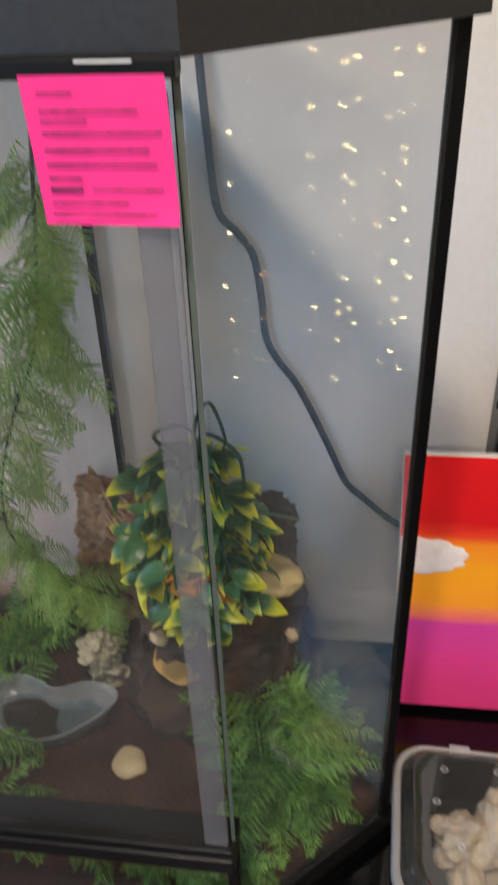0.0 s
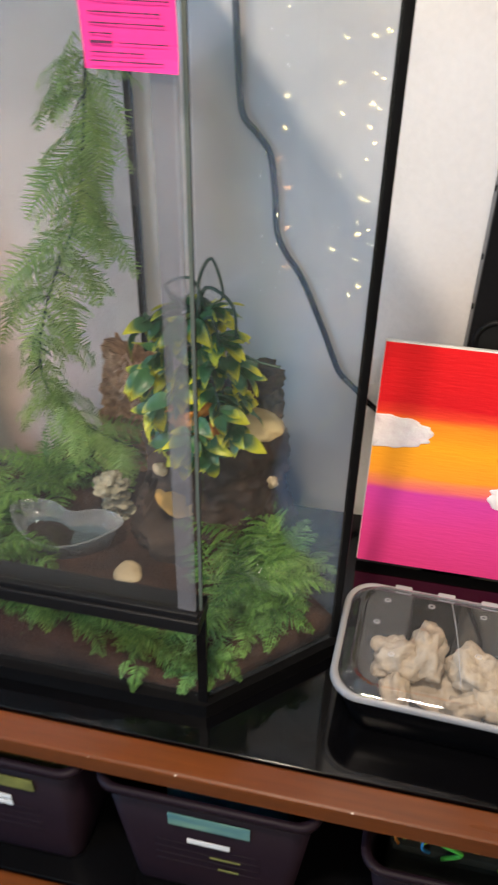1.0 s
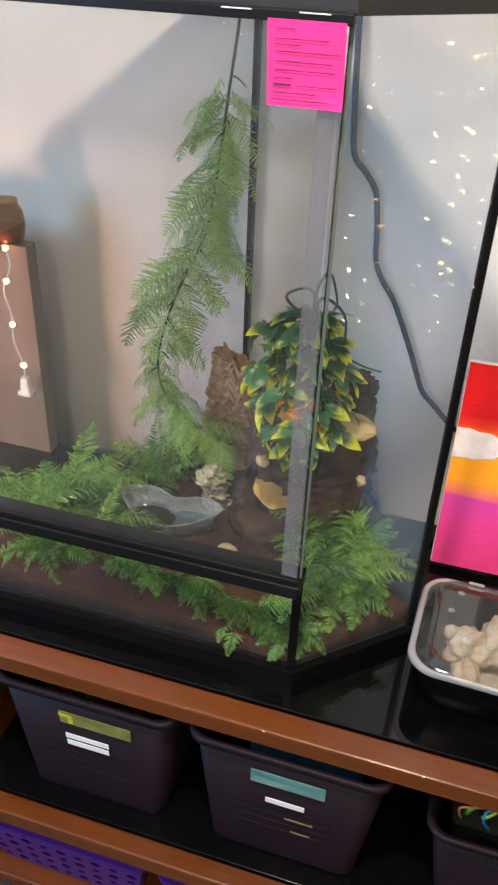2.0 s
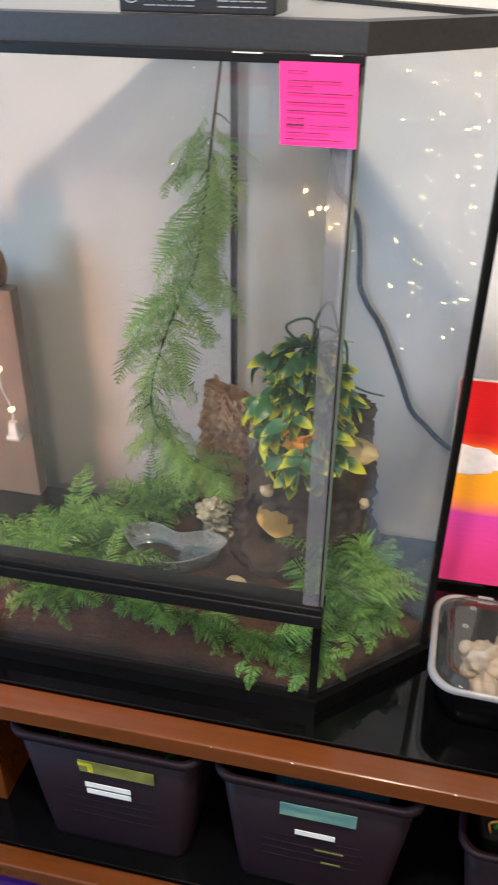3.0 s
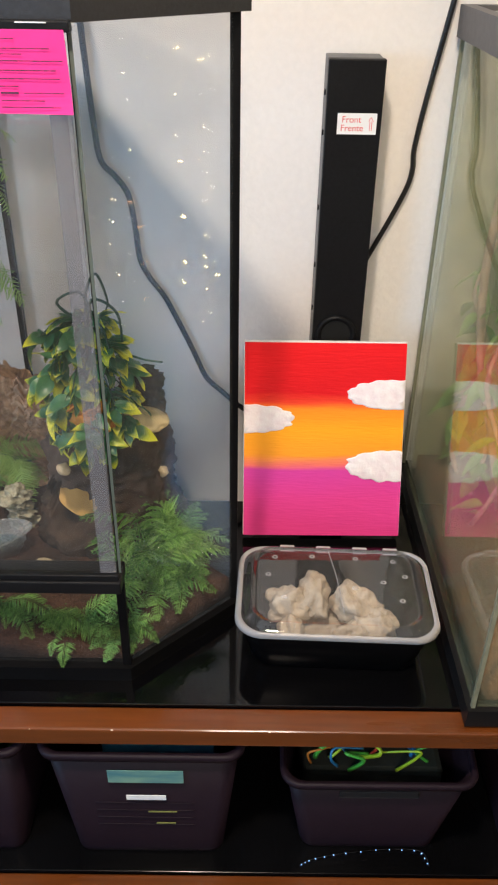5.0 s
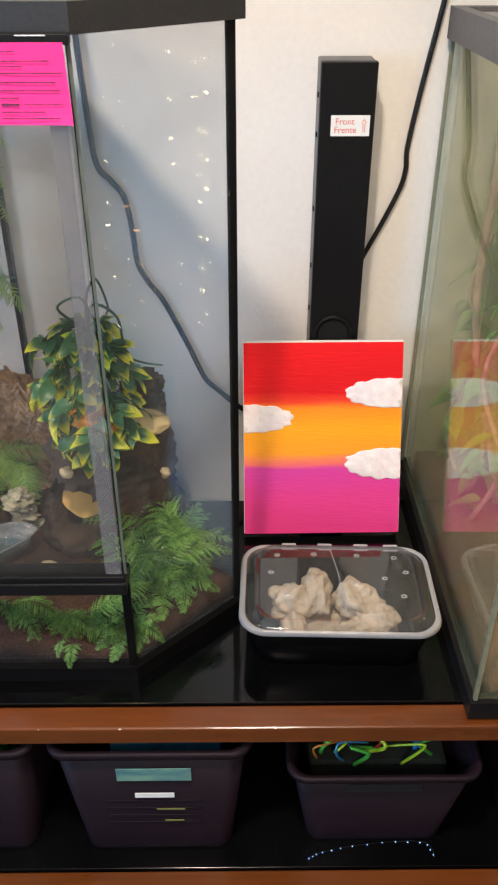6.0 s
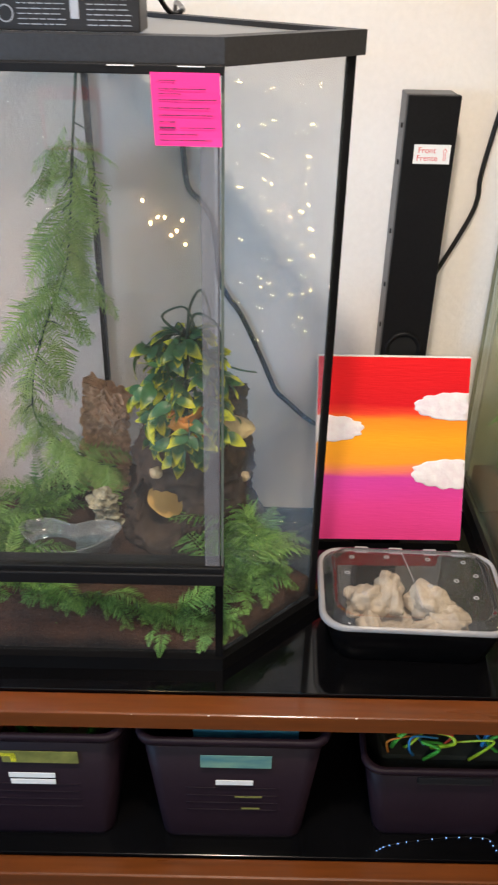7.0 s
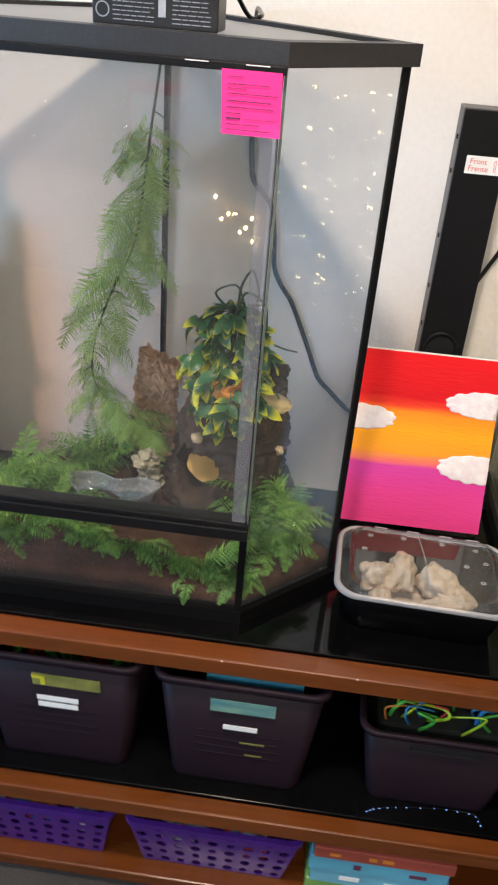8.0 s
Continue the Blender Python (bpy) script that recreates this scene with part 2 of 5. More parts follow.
def variegated_material():
    """Leaves that go from deep green at the base to yellow at the tip and rim (leaf-local coordinates in the UV map)."""
    m = leaf_material("variegated_leaf", (0.07, 0.21, 0.075), (0.03, 0.115, 0.06), rough=0.36, see=0.2, rand=0.2)
    n, l = m.node_tree.nodes, m.node_tree.links
    old = next(x for x in n if x.type == "VALTORGB")
    uv, sep = n.new("ShaderNodeUVMap"), n.new("ShaderNodeSeparateXYZ")
    l.new(uv.outputs[0], sep.inputs[0])
    ramp, mix = n.new("ShaderNodeValToRGB"), n.new("ShaderNodeMix")
    ramp.color_ramp.elements[0].position, ramp.color_ramp.elements[1].position = 0.60, 0.90
    info, geo, add = n.new("ShaderNodeObjectInfo"), n.new("ShaderNodeNewGeometry"), n.new("ShaderNodeMath")
    add.operation = "MULTIPLY_ADD"
    add.inputs[1].default_value = 0.45
    l.new(info.outputs["Random"], add.inputs[0])
    l.new(sep.outputs["X"], add.inputs[2])
    sub = n.new("ShaderNodeMath")
    sub.operation = "SUBTRACT"
    sub.inputs[1].default_value = 0.22
    l.new(add.outputs[0], sub.inputs[0])
    l.new(sub.outputs[0], ramp.inputs[0])
    mix.data_type = "RGBA"
    l.new(ramp.outputs[0], mix.inputs[0])
    l.new(old.outputs[0], mix.inputs[6])
    mix.inputs[7].default_value = (0.70, 0.70, 0.04, 1)
    b = n["Principled BSDF"]
    l.new(mix.outputs[2], b.inputs["Base Color"])
    tr = next(x for x in n if x.type == "BSDF_TRANSLUCENT")
    l.new(mix.outputs[2], tr.inputs[0])
    return m


SUNSET = painting_material()
VARIEGATED = variegated_material()


# ---- builders ----
def mesh_of(bm, name, mat, smooth=False):
    me = bpy.data.meshes.new(name)
    bm.to_mesh(me)
    bm.free()
    me.materials.append(mat)
    if smooth:
        me.polygons.foreach_set("use_smooth", [True] * len(me.polygons))
    return me


def part(name, bm, mat, parent=None, label="", smooth=False, m=None):
    """Links a bmesh (or a mesh that is shared) as one mesh object under a thing or a part."""
    me = bm if isinstance(bm, bpy.types.Mesh) else mesh_of(bm, name, mat, smooth)
    ob = new(name, me)
    ob.parent = parent
    if m is not None:
        ob.matrix_basis = m
    return tagged(ob, label)


def thing(name, label, category, place=(0, 0, 0), group="", kind="", m=None):
    ob = new(name)
    ob.empty_display_size = 0.05
    ob.matrix_basis = m if m is not None else Matrix.Translation(place)
    return tagged(ob, label, category, group, kind)


def box(lo, hi, bevel=0.0, seg=2, bm=None):
    bm = bm or bmesh.new()
    g = bmesh.ops.create_cube(bm, size=1)["verts"]
    lo, hi = Vector(lo), Vector(hi)
    for v in g:
        v.co = Vector([(lo[i] + hi[i]) / 2 + v.co[i] * (hi[i] - lo[i]) for i in range(3)])
    if bevel:
        edges = list({e for v in g for e in v.link_edges})
        bmesh.ops.bevel(bm, geom=edges, offset=bevel, segments=seg, affect="EDGES", profile=0.5)
    return bm


def prism(outline, z0, z1, bevel=0.0, bm=None):
    """A solid with the given outline (counter-clockwise) from z0 to z1."""
    bm = bm or bmesh.new()
    lo = [bm.verts.new((x, y, z0)) for x, y in outline]
    hi = [bm.verts.new((x, y, z1)) for x, y in outline]
    n = len(lo)
    faces = [bm.faces.new(lo[::-1]), bm.faces.new(hi)]
    for i in range(n):
        faces.append(bm.faces.new((lo[i], lo[(i + 1) % n], hi[(i + 1) % n], hi[i])))
    if bevel:
        bmesh.ops.bevel(bm, geom=list({e for f in faces for e in f.edges}), offset=bevel, segments=2, affect="EDGES")
    return bm


def offset(outline, d):
    """The outline pushed outwards by d (counter-clockwise, convex)."""
    out, n = [], len(outline)
    for i in range(n):
        a, b, c = (Vector(outline[(i + k) % n]) for k in (-1, 0, 1))
        u, w = (b - a).normalized(), (c - b).normalized()
        nu, nw = Vector((u.y, -u.x)), Vector((w.y, -w.x))
        bis = (nu + nw).normalized()
        out.append(tuple(b + bis * d / bis.dot(nu)))
    return out


def ring(outer, inner, z0, z1, bm=None):
    """A frame between two outlines of as many corners."""
    bm = bm or bmesh.new()
    n = len(outer)
    rows = [[bm.verts.new((x, y, z)) for x, y in o] for o, z in ((outer, z0), (outer, z1), (inner, z1), (inner, z0))]
    for i in range(n):
        j = (i + 1) % n
        for a, b in ((0, 1), (1, 2), (2, 3), (3, 0)):
            bm.faces.new((rows[a][i], rows[a][j], rows[b][j], rows[b][i]))
    return bm


def slab(a, b, z0, z1, thick, bm=None):
    """An upright pane between plan points a and b."""
    a, b = Vector(a), Vector(b)
    u = (b - a).normalized()
    n = Vector((-u.y, u.x)) * thick / 2
    return prism([tuple(a - n), tuple(b - n), tuple(b + n), tuple(a + n)], z0, z1, bm=bm)


def tube(points, radius, sides=8, taper=1.0, bm=None, smooth_steps=6):
    """A round tube along a smooth line through the points."""
    bm = bm or bmesh.new()
    p = [Vector(q) for q in points]
    line = []
    for i in range(len(p) - 1):
        a, b, c, d = p[max(i - 1, 0)], p[i], p[i + 1], p[min(i + 2, len(p) - 1)]
        for s in range(smooth_steps):
            t = s / smooth_steps
            line.append(0.5 * (2 * b + (c - a) * t + (2 * a - 5 * b + 4 * c - d) * t * t + (3 * b - a - 3 * c + d) * t ** 3))
    line.append(p[-1])
    rows, side = [], None
    for i, q in enumerate(line):
        t = (line[min(i + 1, len(line) - 1)] - line[max(i - 1, 0)]).normalized()
        if side is None:
            side = t.orthogonal().normalized()
        side = (side - t * side.dot(t)).normalized()
        up = t.cross(side)
        r = radius * (1 + (taper - 1) * i / (len(line) - 1))
        rows.append([bm.verts.new(q + r * (math.cos(k * math.tau / sides) * side + math.sin(k * math.tau / sides) * up)) for k in range(sides)])
    for a, b in zip(rows, rows[1:]):
        for k in range(sides):
            f = bm.faces.new((a[k], a[(k + 1) % sides], b[(k + 1) % sides], b[k]))
            f.smooth = True
    bm.faces.new(rows[0][::-1])
    bm.faces.new(rows[-1])
    return bm


def rounded(w, d, r, n=6):
    """A rounded rectangle as an outline round the origin."""
    out = []
    for cx, cy, a0 in ((w / 2 - r, -d / 2 + r, -90), (w / 2 - r, d / 2 - r, 0), (-w / 2 + r, d / 2 - r, 90), (-w / 2 + r, -d / 2 + r, 180)):
        for k in range(n + 1):
            a = radians(a0 + 90 * k / n)
            out.append((cx + r * math.cos(a), cy + r * math.sin(a)))
    return out


def loft(rows, cap_start=True, cap_end=True, bm=None, smooth=True):
    """A skin over rings of equal counts, each a list of 3D points."""
    bm = bm or bmesh.new()
    vs = [[bm.verts.new(q) for q in row] for row in rows]
    n = len(vs[0])
    for a, b in zip(vs, vs[1:]):
        for k in range(n):
            f = bm.faces.new((a[k], a[(k + 1) % n], b[(k + 1) % n], b[k]))
            f.smooth = smooth
    if cap_start:
        bm.faces.new(vs[0][::-1])
    if cap_end:
        bm.faces.new(vs[-1])
    return bm


def ring_at(outline, z, scale=1.0, shift=(0, 0)):
    return [(x * scale + shift[0], y * scale + shift[1], z) for x, y in outline]


def rock_mesh(size, rough=0.25, seed=0, detail=3, flat=1.0):
    bm = bmesh.new()
    bmesh.ops.create_icosphere(bm, subdivisions=detail, radius=1)
    for v in bm.verts:
        d = 1 + rough * noise.noise(v.co * 1.3 + Vector((seed * 7.1, seed * 3.3, 0))) + rough * 0.5 * noise.noise(v.co * 3.7 + Vector((seed, 5, 1)))
        v.co = Vector((v.co.x * size[0], v.co.y * size[1], v.co.z * size[2] * flat)) * d
    for f in bm.faces:
        f.smooth = True
    return bm


# ---- the room ----
def structure(name, bm, mat, label, category):
    ob = part(name, bm, mat)
    return tagged(ob, label, category, "", "structure")


WALL_Y = 0.612
structure("floor", box((-2.6, -3.4, -0.1), (2.6, 0.75, 0.0)), CARPET, "dark brown carpet floor, kept dark to cut bounce light", "floor")
structure("ceiling", box((-2.6, -3.4, 2.7), (2.6, 0.75, 2.8)), CEIL, "plain white painted ceiling", "ceiling")
structure("wall_north", box((-2.6, WALL_Y, 0), (2.6, WALL_Y + 0.13, 2.7)), WALL, "cream textured painted wall behind the tanks", "wall")
# The other three walls are unseen; their dark paint holds bounce light down.
structure("wall_south", box((-2.6, -3.4, 0), (2.6, -3.28, 2.7)), ROOM, "plain wall out of view, darkened to cut bounce light", "wall")
structure("wall_east", box((2.48, -3.28, 0), (2.6, WALL_Y, 2.7)), ROOM, "plain wall out of view, darkened to cut bounce light", "wall")
bm = box((-2.6, -3.28, 0), (-2.48, WALL_Y, 0.9))
box((-2.6, -3.28, 2.2), (-2.48, WALL_Y, 2.7), bm=bm)
box((-2.6, -3.28, 0.9), (-2.48, -2.35, 2.2), bm=bm)
box((-2.6, -1.05, 0.9), (-2.48, WALL_Y, 2.2), bm=bm)
structure("wall_west", bm, ROOM, "wall out of view, darkened, with the added window's opening", "wall")
# No window is known here; it is added to house the blue fill.
win = thing("added_window", "unseen white framed window, added for the bluish fill light", "window", kind="structure")
bm = bmesh.new()
for lo, hi in (((-2.58, -2.35, 0.9), (-2.5, -2.30, 2.2)), ((-2.58, -1.10, 0.9), (-2.5, -1.05, 2.2)), ((-2.58, -2.30, 0.9), (-2.5, -1.10, 0.95)),
               ((-2.58, -2.30, 2.15), (-2.5, -1.10, 2.2)), ((-2.56, -1.715, 0.95), (-2.52, -1.685, 2.15))):
    box(lo, hi, bm=bm)
part("window_frame", bm, WHITEPLASTIC, win)
tagged(part("backdrop", box((-2.72, -2.45, 0.8), (-2.70, -0.95, 2.3)), BLUEGLOW), "glowing pale blue sheet behind the added window", "sky", "", "structure")


def ceiling_light(x, y, r, glow=LAMPGLOW):
    t = thing("ceiling_light", "round white flush ceiling light, lit, assumed out of view", "ceiling light", (x, y, 2.7), "ceiling lights")
    out = rounded(2 * r, 2 * r, r * 0.999, 6)
    part("base", loft([ring_at(out, -0.0), ring_at(out, -0.025)]), WHITEPLASTIC, t)
    part("diffuser", loft([ring_at(out, -0.0255, 0.94), ring_at(out, -0.034, 0.86), ring_at(out, -0.037, 0.5)]), glow, t)


ceiling_light(KEY[0], KEY[1], 0.14)
# Fixture added to go with the warm front fill.
ceiling_light(0.15, -2.6, 0.26)

# the red-bordered notice on the far wall that shows in the door's glass
t = thing("notice", "white paper notice with a red border pinned on the wall", "notice", (-0.93, -3.276, 0.88))
part("sheet", box((-0.13, -0.001, -0.12), (0.13, 0.001, 0.10)), PAPER, t)
bm = bmesh.new()
for lo, hi in (((-0.15, -0.001, 0.10), (0.15, 0.004, 0.16)), ((-0.15, -0.001, -0.135), (0.15, 0.004, -0.12)), ((-0.15, -0.001, -0.12), (-0.13, 0.004, 0.10)), ((0.13, -0.001, -0.12), (0.15, 0.004, 0.10))):
    box(lo, hi, bm=bm)
part("border", bm, REDINK, t, "red border")

# ---- the shelf unit ----
TOP, MID, LOW = 0.600, 0.280, 0.050
unit = thing("shelf_unit", "low three-tier cherry wood stand with black glass shelves", "shelf unit")
XL, XR, BACK = -1.15, 1.30, 0.492


def tier(z, y0, nose, thick, boardmat, name):
    part(name, box((XL, y0, z - 0.012), (XR, BACK, z), 0.0012), boardmat, unit, "glossy black panel")
    part("shelf_core", box((XL, y0 + 0.004, z - thick), (XR, BACK, z - 0.0125)), WOODDARK, unit)
    part("front_rail", box((XL, y0 - nose, z - thick), (XR, y0 - 0.0015, z - 0.004), 0.0035, 3), WOOD, unit, "polished cherry wood front rail")


tier(TOP, -0.006, 0.042, 0.038, BLACKGLASS, "top_panel")
tier(MID, -0.071, 0.036, 0.04, BLACKBOARD, "middle_panel")
part("bottom_board", box((XL, -0.10, 0.02), (XR, BACK, LOW), 0.003), WOOD, unit, "cherry wood bottom board")
for x in (-0.635, 1.2):
    part("upright", box((x, 0.0, MID + 0.0), (x + 0.05, 0.46, TOP - 0.0415), 0.003), WOOD, unit)
    part("lower_upright", box((x, -0.06, LOW), (x + 0.05, 0.46, MID - 0.0405), 0.003), WOOD, unit)
part("back_panel", box((XL, BACK + 0.001, 0.02), (XR, BACK + 0.012, TOP - 0.014)), BLACKBOARD, unit)
for x in (-1.1, 0.0, 1.2):
    part("foot", box((x, -0.05, 0), (x + 0.06, 0.40, 0.0195)), WOODDARK, unit)
CHIP = material("bare_chip", (0.75, 0.62, 0.5), 0.7, grain=0.1)
for x, y in ((-0.083, -0.0462), (-0.20, -0.0458), (0.14, -0.0462)):
    bm = bmesh.new()
    bmesh.ops.create_icosphere(bm, subdivisions=1, radius=0.0022, matrix=Matrix.Translation((x, y, TOP - 0.0062)) @ Matrix.Diagonal((1.6, 1, 0.7, 1)))
    part("chip", bm, CHIP, unit, "pale chip in the polish")

# ---- the corner terrarium ----
FL, FR, RR, BC, LR = (-0.575, 0.052), (-0.071, 0.052), (0.083, 0.196), (-0.321, 0.600), (-0.729, 0.196)
PLAN = [FL, FR, RR, BC, LR]
GZ0, GZ1, BAR0, BAR1 = 0.622, 1.478, 0.800, 0.832
tank = thing("terrarium", "tall five-sided corner glass terrarium with black plastic frame", "terrarium", (0, 0, TOP))
LOCAL = Matrix.Translation((0, 0, -TOP))


def tpart(name, bm, mat, label="", parent=None, smooth=False, shadow=True):
    bmesh.ops.transform(bm, matrix=LOCAL, verts=bm.verts)
    ob = part(name, bm, mat, parent or tank, label, smooth)
    ob.visible_shadow = shadow
    return ob


tpart("base_rim", ring(offset(PLAN, 0.015), offset(PLAN, -0.012), TOP, GZ0 + 0.004), DARKRIM, "black plastic base rim")
tpart("floor_panel", prism(offset(PLAN, -0.013), TOP + 0.006, TOP + 0.012), PLASTIC)
# The right back pane carries the wall's blue light as a tint.
for name, a, b, mat, words_on in (("side_glass", FR, RR, GLASS, "clear glass panel"), ("back_glass", RR, BC, BLUELITGLASS, "glass panel tinted for the blue light on the wall behind"),
                                  ("back_glass", BC, LR, GLASS, "clear glass panel"), ("side_glass", LR, FL, GLASS, "clear glass panel")):
    va, vb = Vector(a), Vector(b)
    u = (vb - va).normalized() * 0.005
    tpart(name, slab(va + u, vb - u, GZ0 + 0.0045, GZ1, 0.005), mat, words_on, shadow=False)
tpart("front_glass", slab((FL[0] + 0.004, 0.052), (FR[0] - 0.004, 0.052), GZ0 + 0.0045, BAR0, 0.005), FRONTGLASS, "clear low front pane", shadow=False)
for x, y, s in ((*RR, 0.0065), (*LR, 0.0065), (*BC, 0.0058)):
    tpart("corner_post", prism([(x + s * math.cos(radians(45 + 90 * k)) * 1.3, y + s * math.sin(radians(45 + 90 * k)) * 1.3) for k in range(4)], GZ0 + 0.0045, GZ1), SEAL, "black sealed corner")
for x, k in ((FL[0], 1), (FR[0], -1)):
    tpart("front_post", box((x - 0.006, 0.043, GZ0 + 0.0045), (x + 0.006, 0.0495, BAR0)), SEAL, "black sealed corner")
    tpart("upper_seal", box((x - 0.0012, 0.046, BAR1 - 0.0115), (x + 0.0012, 0.054, GZ1)), SEAL)
    tpart("glass_edge", box((x - 0.0005 - 0.004 * k, 0.0285, BAR1 - 0.0115), (x + 0.0030 - 0.004 * k, 0.0298, GZ1)), GLASSEDGE, "green glass edge")
bar = tpart("cross_bar", box((FL[0] - 0.008, 0.008, BAR0), (FR[0] + 0.008, 0.054, BAR1 - 0.012), 0.002), PLASTIC, "black plastic cross bar with a door track")
tpart("track_lip", box((FL[0] - 0.004, 0.012, BAR1 - 0.0118), (FR[0] + 0.006, 0.0205, BAR1 - 0.003), 0.0012), PLASTIC, parent=bar)
tpart("corner_block", box((FL[0] - 0.022, 0.0, BAR0 - 0.03), (FL[0] + 0.022, 0.0075, BAR1 + 0.006), 0.003), PLASTIC, parent=bar)
door = tpart("door", box((FL[0] + 0.008, 0.0235, BAR1 - 0.0115), (FR[0] - 0.004, 0.0282, GZ1 - 0.007)), DOORGLASS, "clear sliding glass door", shadow=False)
tpart("door_head", box((FL[0] + 0.0, 0.019, GZ1 - 0.0065), (FR[0] + 0.007, 0.0345, GZ1 + 0.003), 0.001), PLASTIC, "black door head", parent=door)
tpart("edge_strip", box((FR[0] - 0.019, 0.0175, BAR1 - 0.0025), (FR[0] + 0.0022, 0.0230, GZ1 - 0.0125), 0.001), STRIP, "frosted acrylic strip on the door's edge", parent=door)
hood = tpart("hood", ring(offset(PLAN, 0.017)[:2] + offset(PLAN, 0.012)[2:], offset(PLAN, -0.012), GZ1 + 0.0003, GZ1 + 0.028), HOOD, "matt black plastic hood frame")
inner = offset(PLAN, -0.0125)
tpart("screen", prism(inner, GZ1 + 0.019, GZ1 + 0.022), glass_material("mesh_screen", (0.55, 0.55, 0.55), 1.3, haze=0.24, milk=(0.03, 0.03, 0.03), rough=0.5), "black mesh top", parent=hood)
for x in (-0.170, -0.098):
    tpart("latch", box((x - 0.014, 0.0175, GZ1 + 0.0012), (x + 0.014, 0.0188, GZ1 + 0.0023)), WHITEPLASTIC, "pale sliver at the door head", parent=door)

# the pink note on the door
note = thing("sticky_note", "bright pink sticky note with dark handwriting, stuck on the glass door", "sticky note", m=Matrix.Translation((-0.1030, 0.0172, 1.4385)) @ Matrix.Scale(0.94, 4))
bm = bmesh.new()
bmesh.ops.create_grid(bm, x_segments=8, y_segments=8, size=0.038, matrix=Matrix.Rotation(radians(90), 4, "X"))
for v in bm.verts:
    s = max(0, -v.co.z / 0.038)
    v.co.y = -0.0006 - 0.004 * s ** 3 * (0.6 + 0.4 * v.co.x / 0.038)
    v.co.x += 0.0015 * (-v.co.z / 0.038)
    if v.co.x < 0:
        v.co.y -= 0.0008 * (v.co.x / 0.038) ** 2
part("sheet", bm, PINK, note)
rng = random.Random(7)
for i, (z, w) in enumerate(((0.030, 0.016), (0.0215, 0.050), (0.0165, 0.022), (0.0105, 0.060), (0.002, 0.056), (-0.0055, 0.060), (-0.0125, 0.015), (-0.0185, 0.018), (-0.0186, 0.055), (-0.0255, 0.040), (-0.0315, 0.058))):
    x0 = -0.031 if i != 8 else -0.008
    bm, x = bmesh.new(), x0
    while x < min(x0 + w, 0.031):
        step = rng.uniform(0.003, 0.0075)
        h = 0.0010 if i == 7 else rng.uniform(0.0003, 0.0006)
        s = max(0, -z / 0.038)
        y = -0.0011 - 0.004 * s ** 3 - 0.0009
        box((x, y - 0.0002, z - h), (min(x + step * 0.97, 0.033), y, z + h), bm=bm)
        x += step
    tagged(part("writing_line", bm, INK, note, "dark handwriting"), kind="stuff")

# ---- soil and plants ----
def soil_height(x, y):
    h = 0.666 + 0.044 * max(0, min(1, (0.30 - abs(x + 0.40)) / 0.30)) * math.exp(-((y - 0.10) / 0.10) ** 2)
    h += 0.012 * noise.noise(Vector((x * 9, y * 9, 0))) + 0.008 * noise.noise(Vector((x * 24, y * 24, 3)))
    h -= 0.026 * max(0, min(1, (x + 0.26) / 0.16)) * math.exp(-((y - 0.05) / 0.08) ** 2)
    return h + 0.010 * max(0, y - 0.3)


def inside(x, y, d=0.0):
    pts = offset(PLAN, -d)
    return all((b[0] - a[0]) * (y - a[1]) - (b[1] - a[1]) * (x - a[0]) > 0 for a, b in zip(pts, pts[1:] + pts[:1]))


def soil():
    centre = Vector((-0.325, 0.28))
    edge = []
    pts = offset(PLAN, -0.0045)
    for a, b in zip(pts, pts[1:] + pts[:1]):
        a, b = Vector(a), Vector(b)
        n = max(4, int((b - a).length / 0.011))
        edge += [a.lerp(b, k / n) for k in range(n)]
    rings, rows = 26, []
    base = [(p.x, p.y, TOP + 0.0125) for p in edge]
    rows.append(base)
    for k in range(rings):
        s = 1 - k / rings
        rows.append([(q.x, q.y, soil_height(q.x, q.y)) for q in (centre.lerp(p, s) for p in edge)])
    return loft(rows)


tagged(part("soil", soil(), SOIL), "dark brown crumbly coconut soil on the terrarium floor", "soil", "", "stuff")


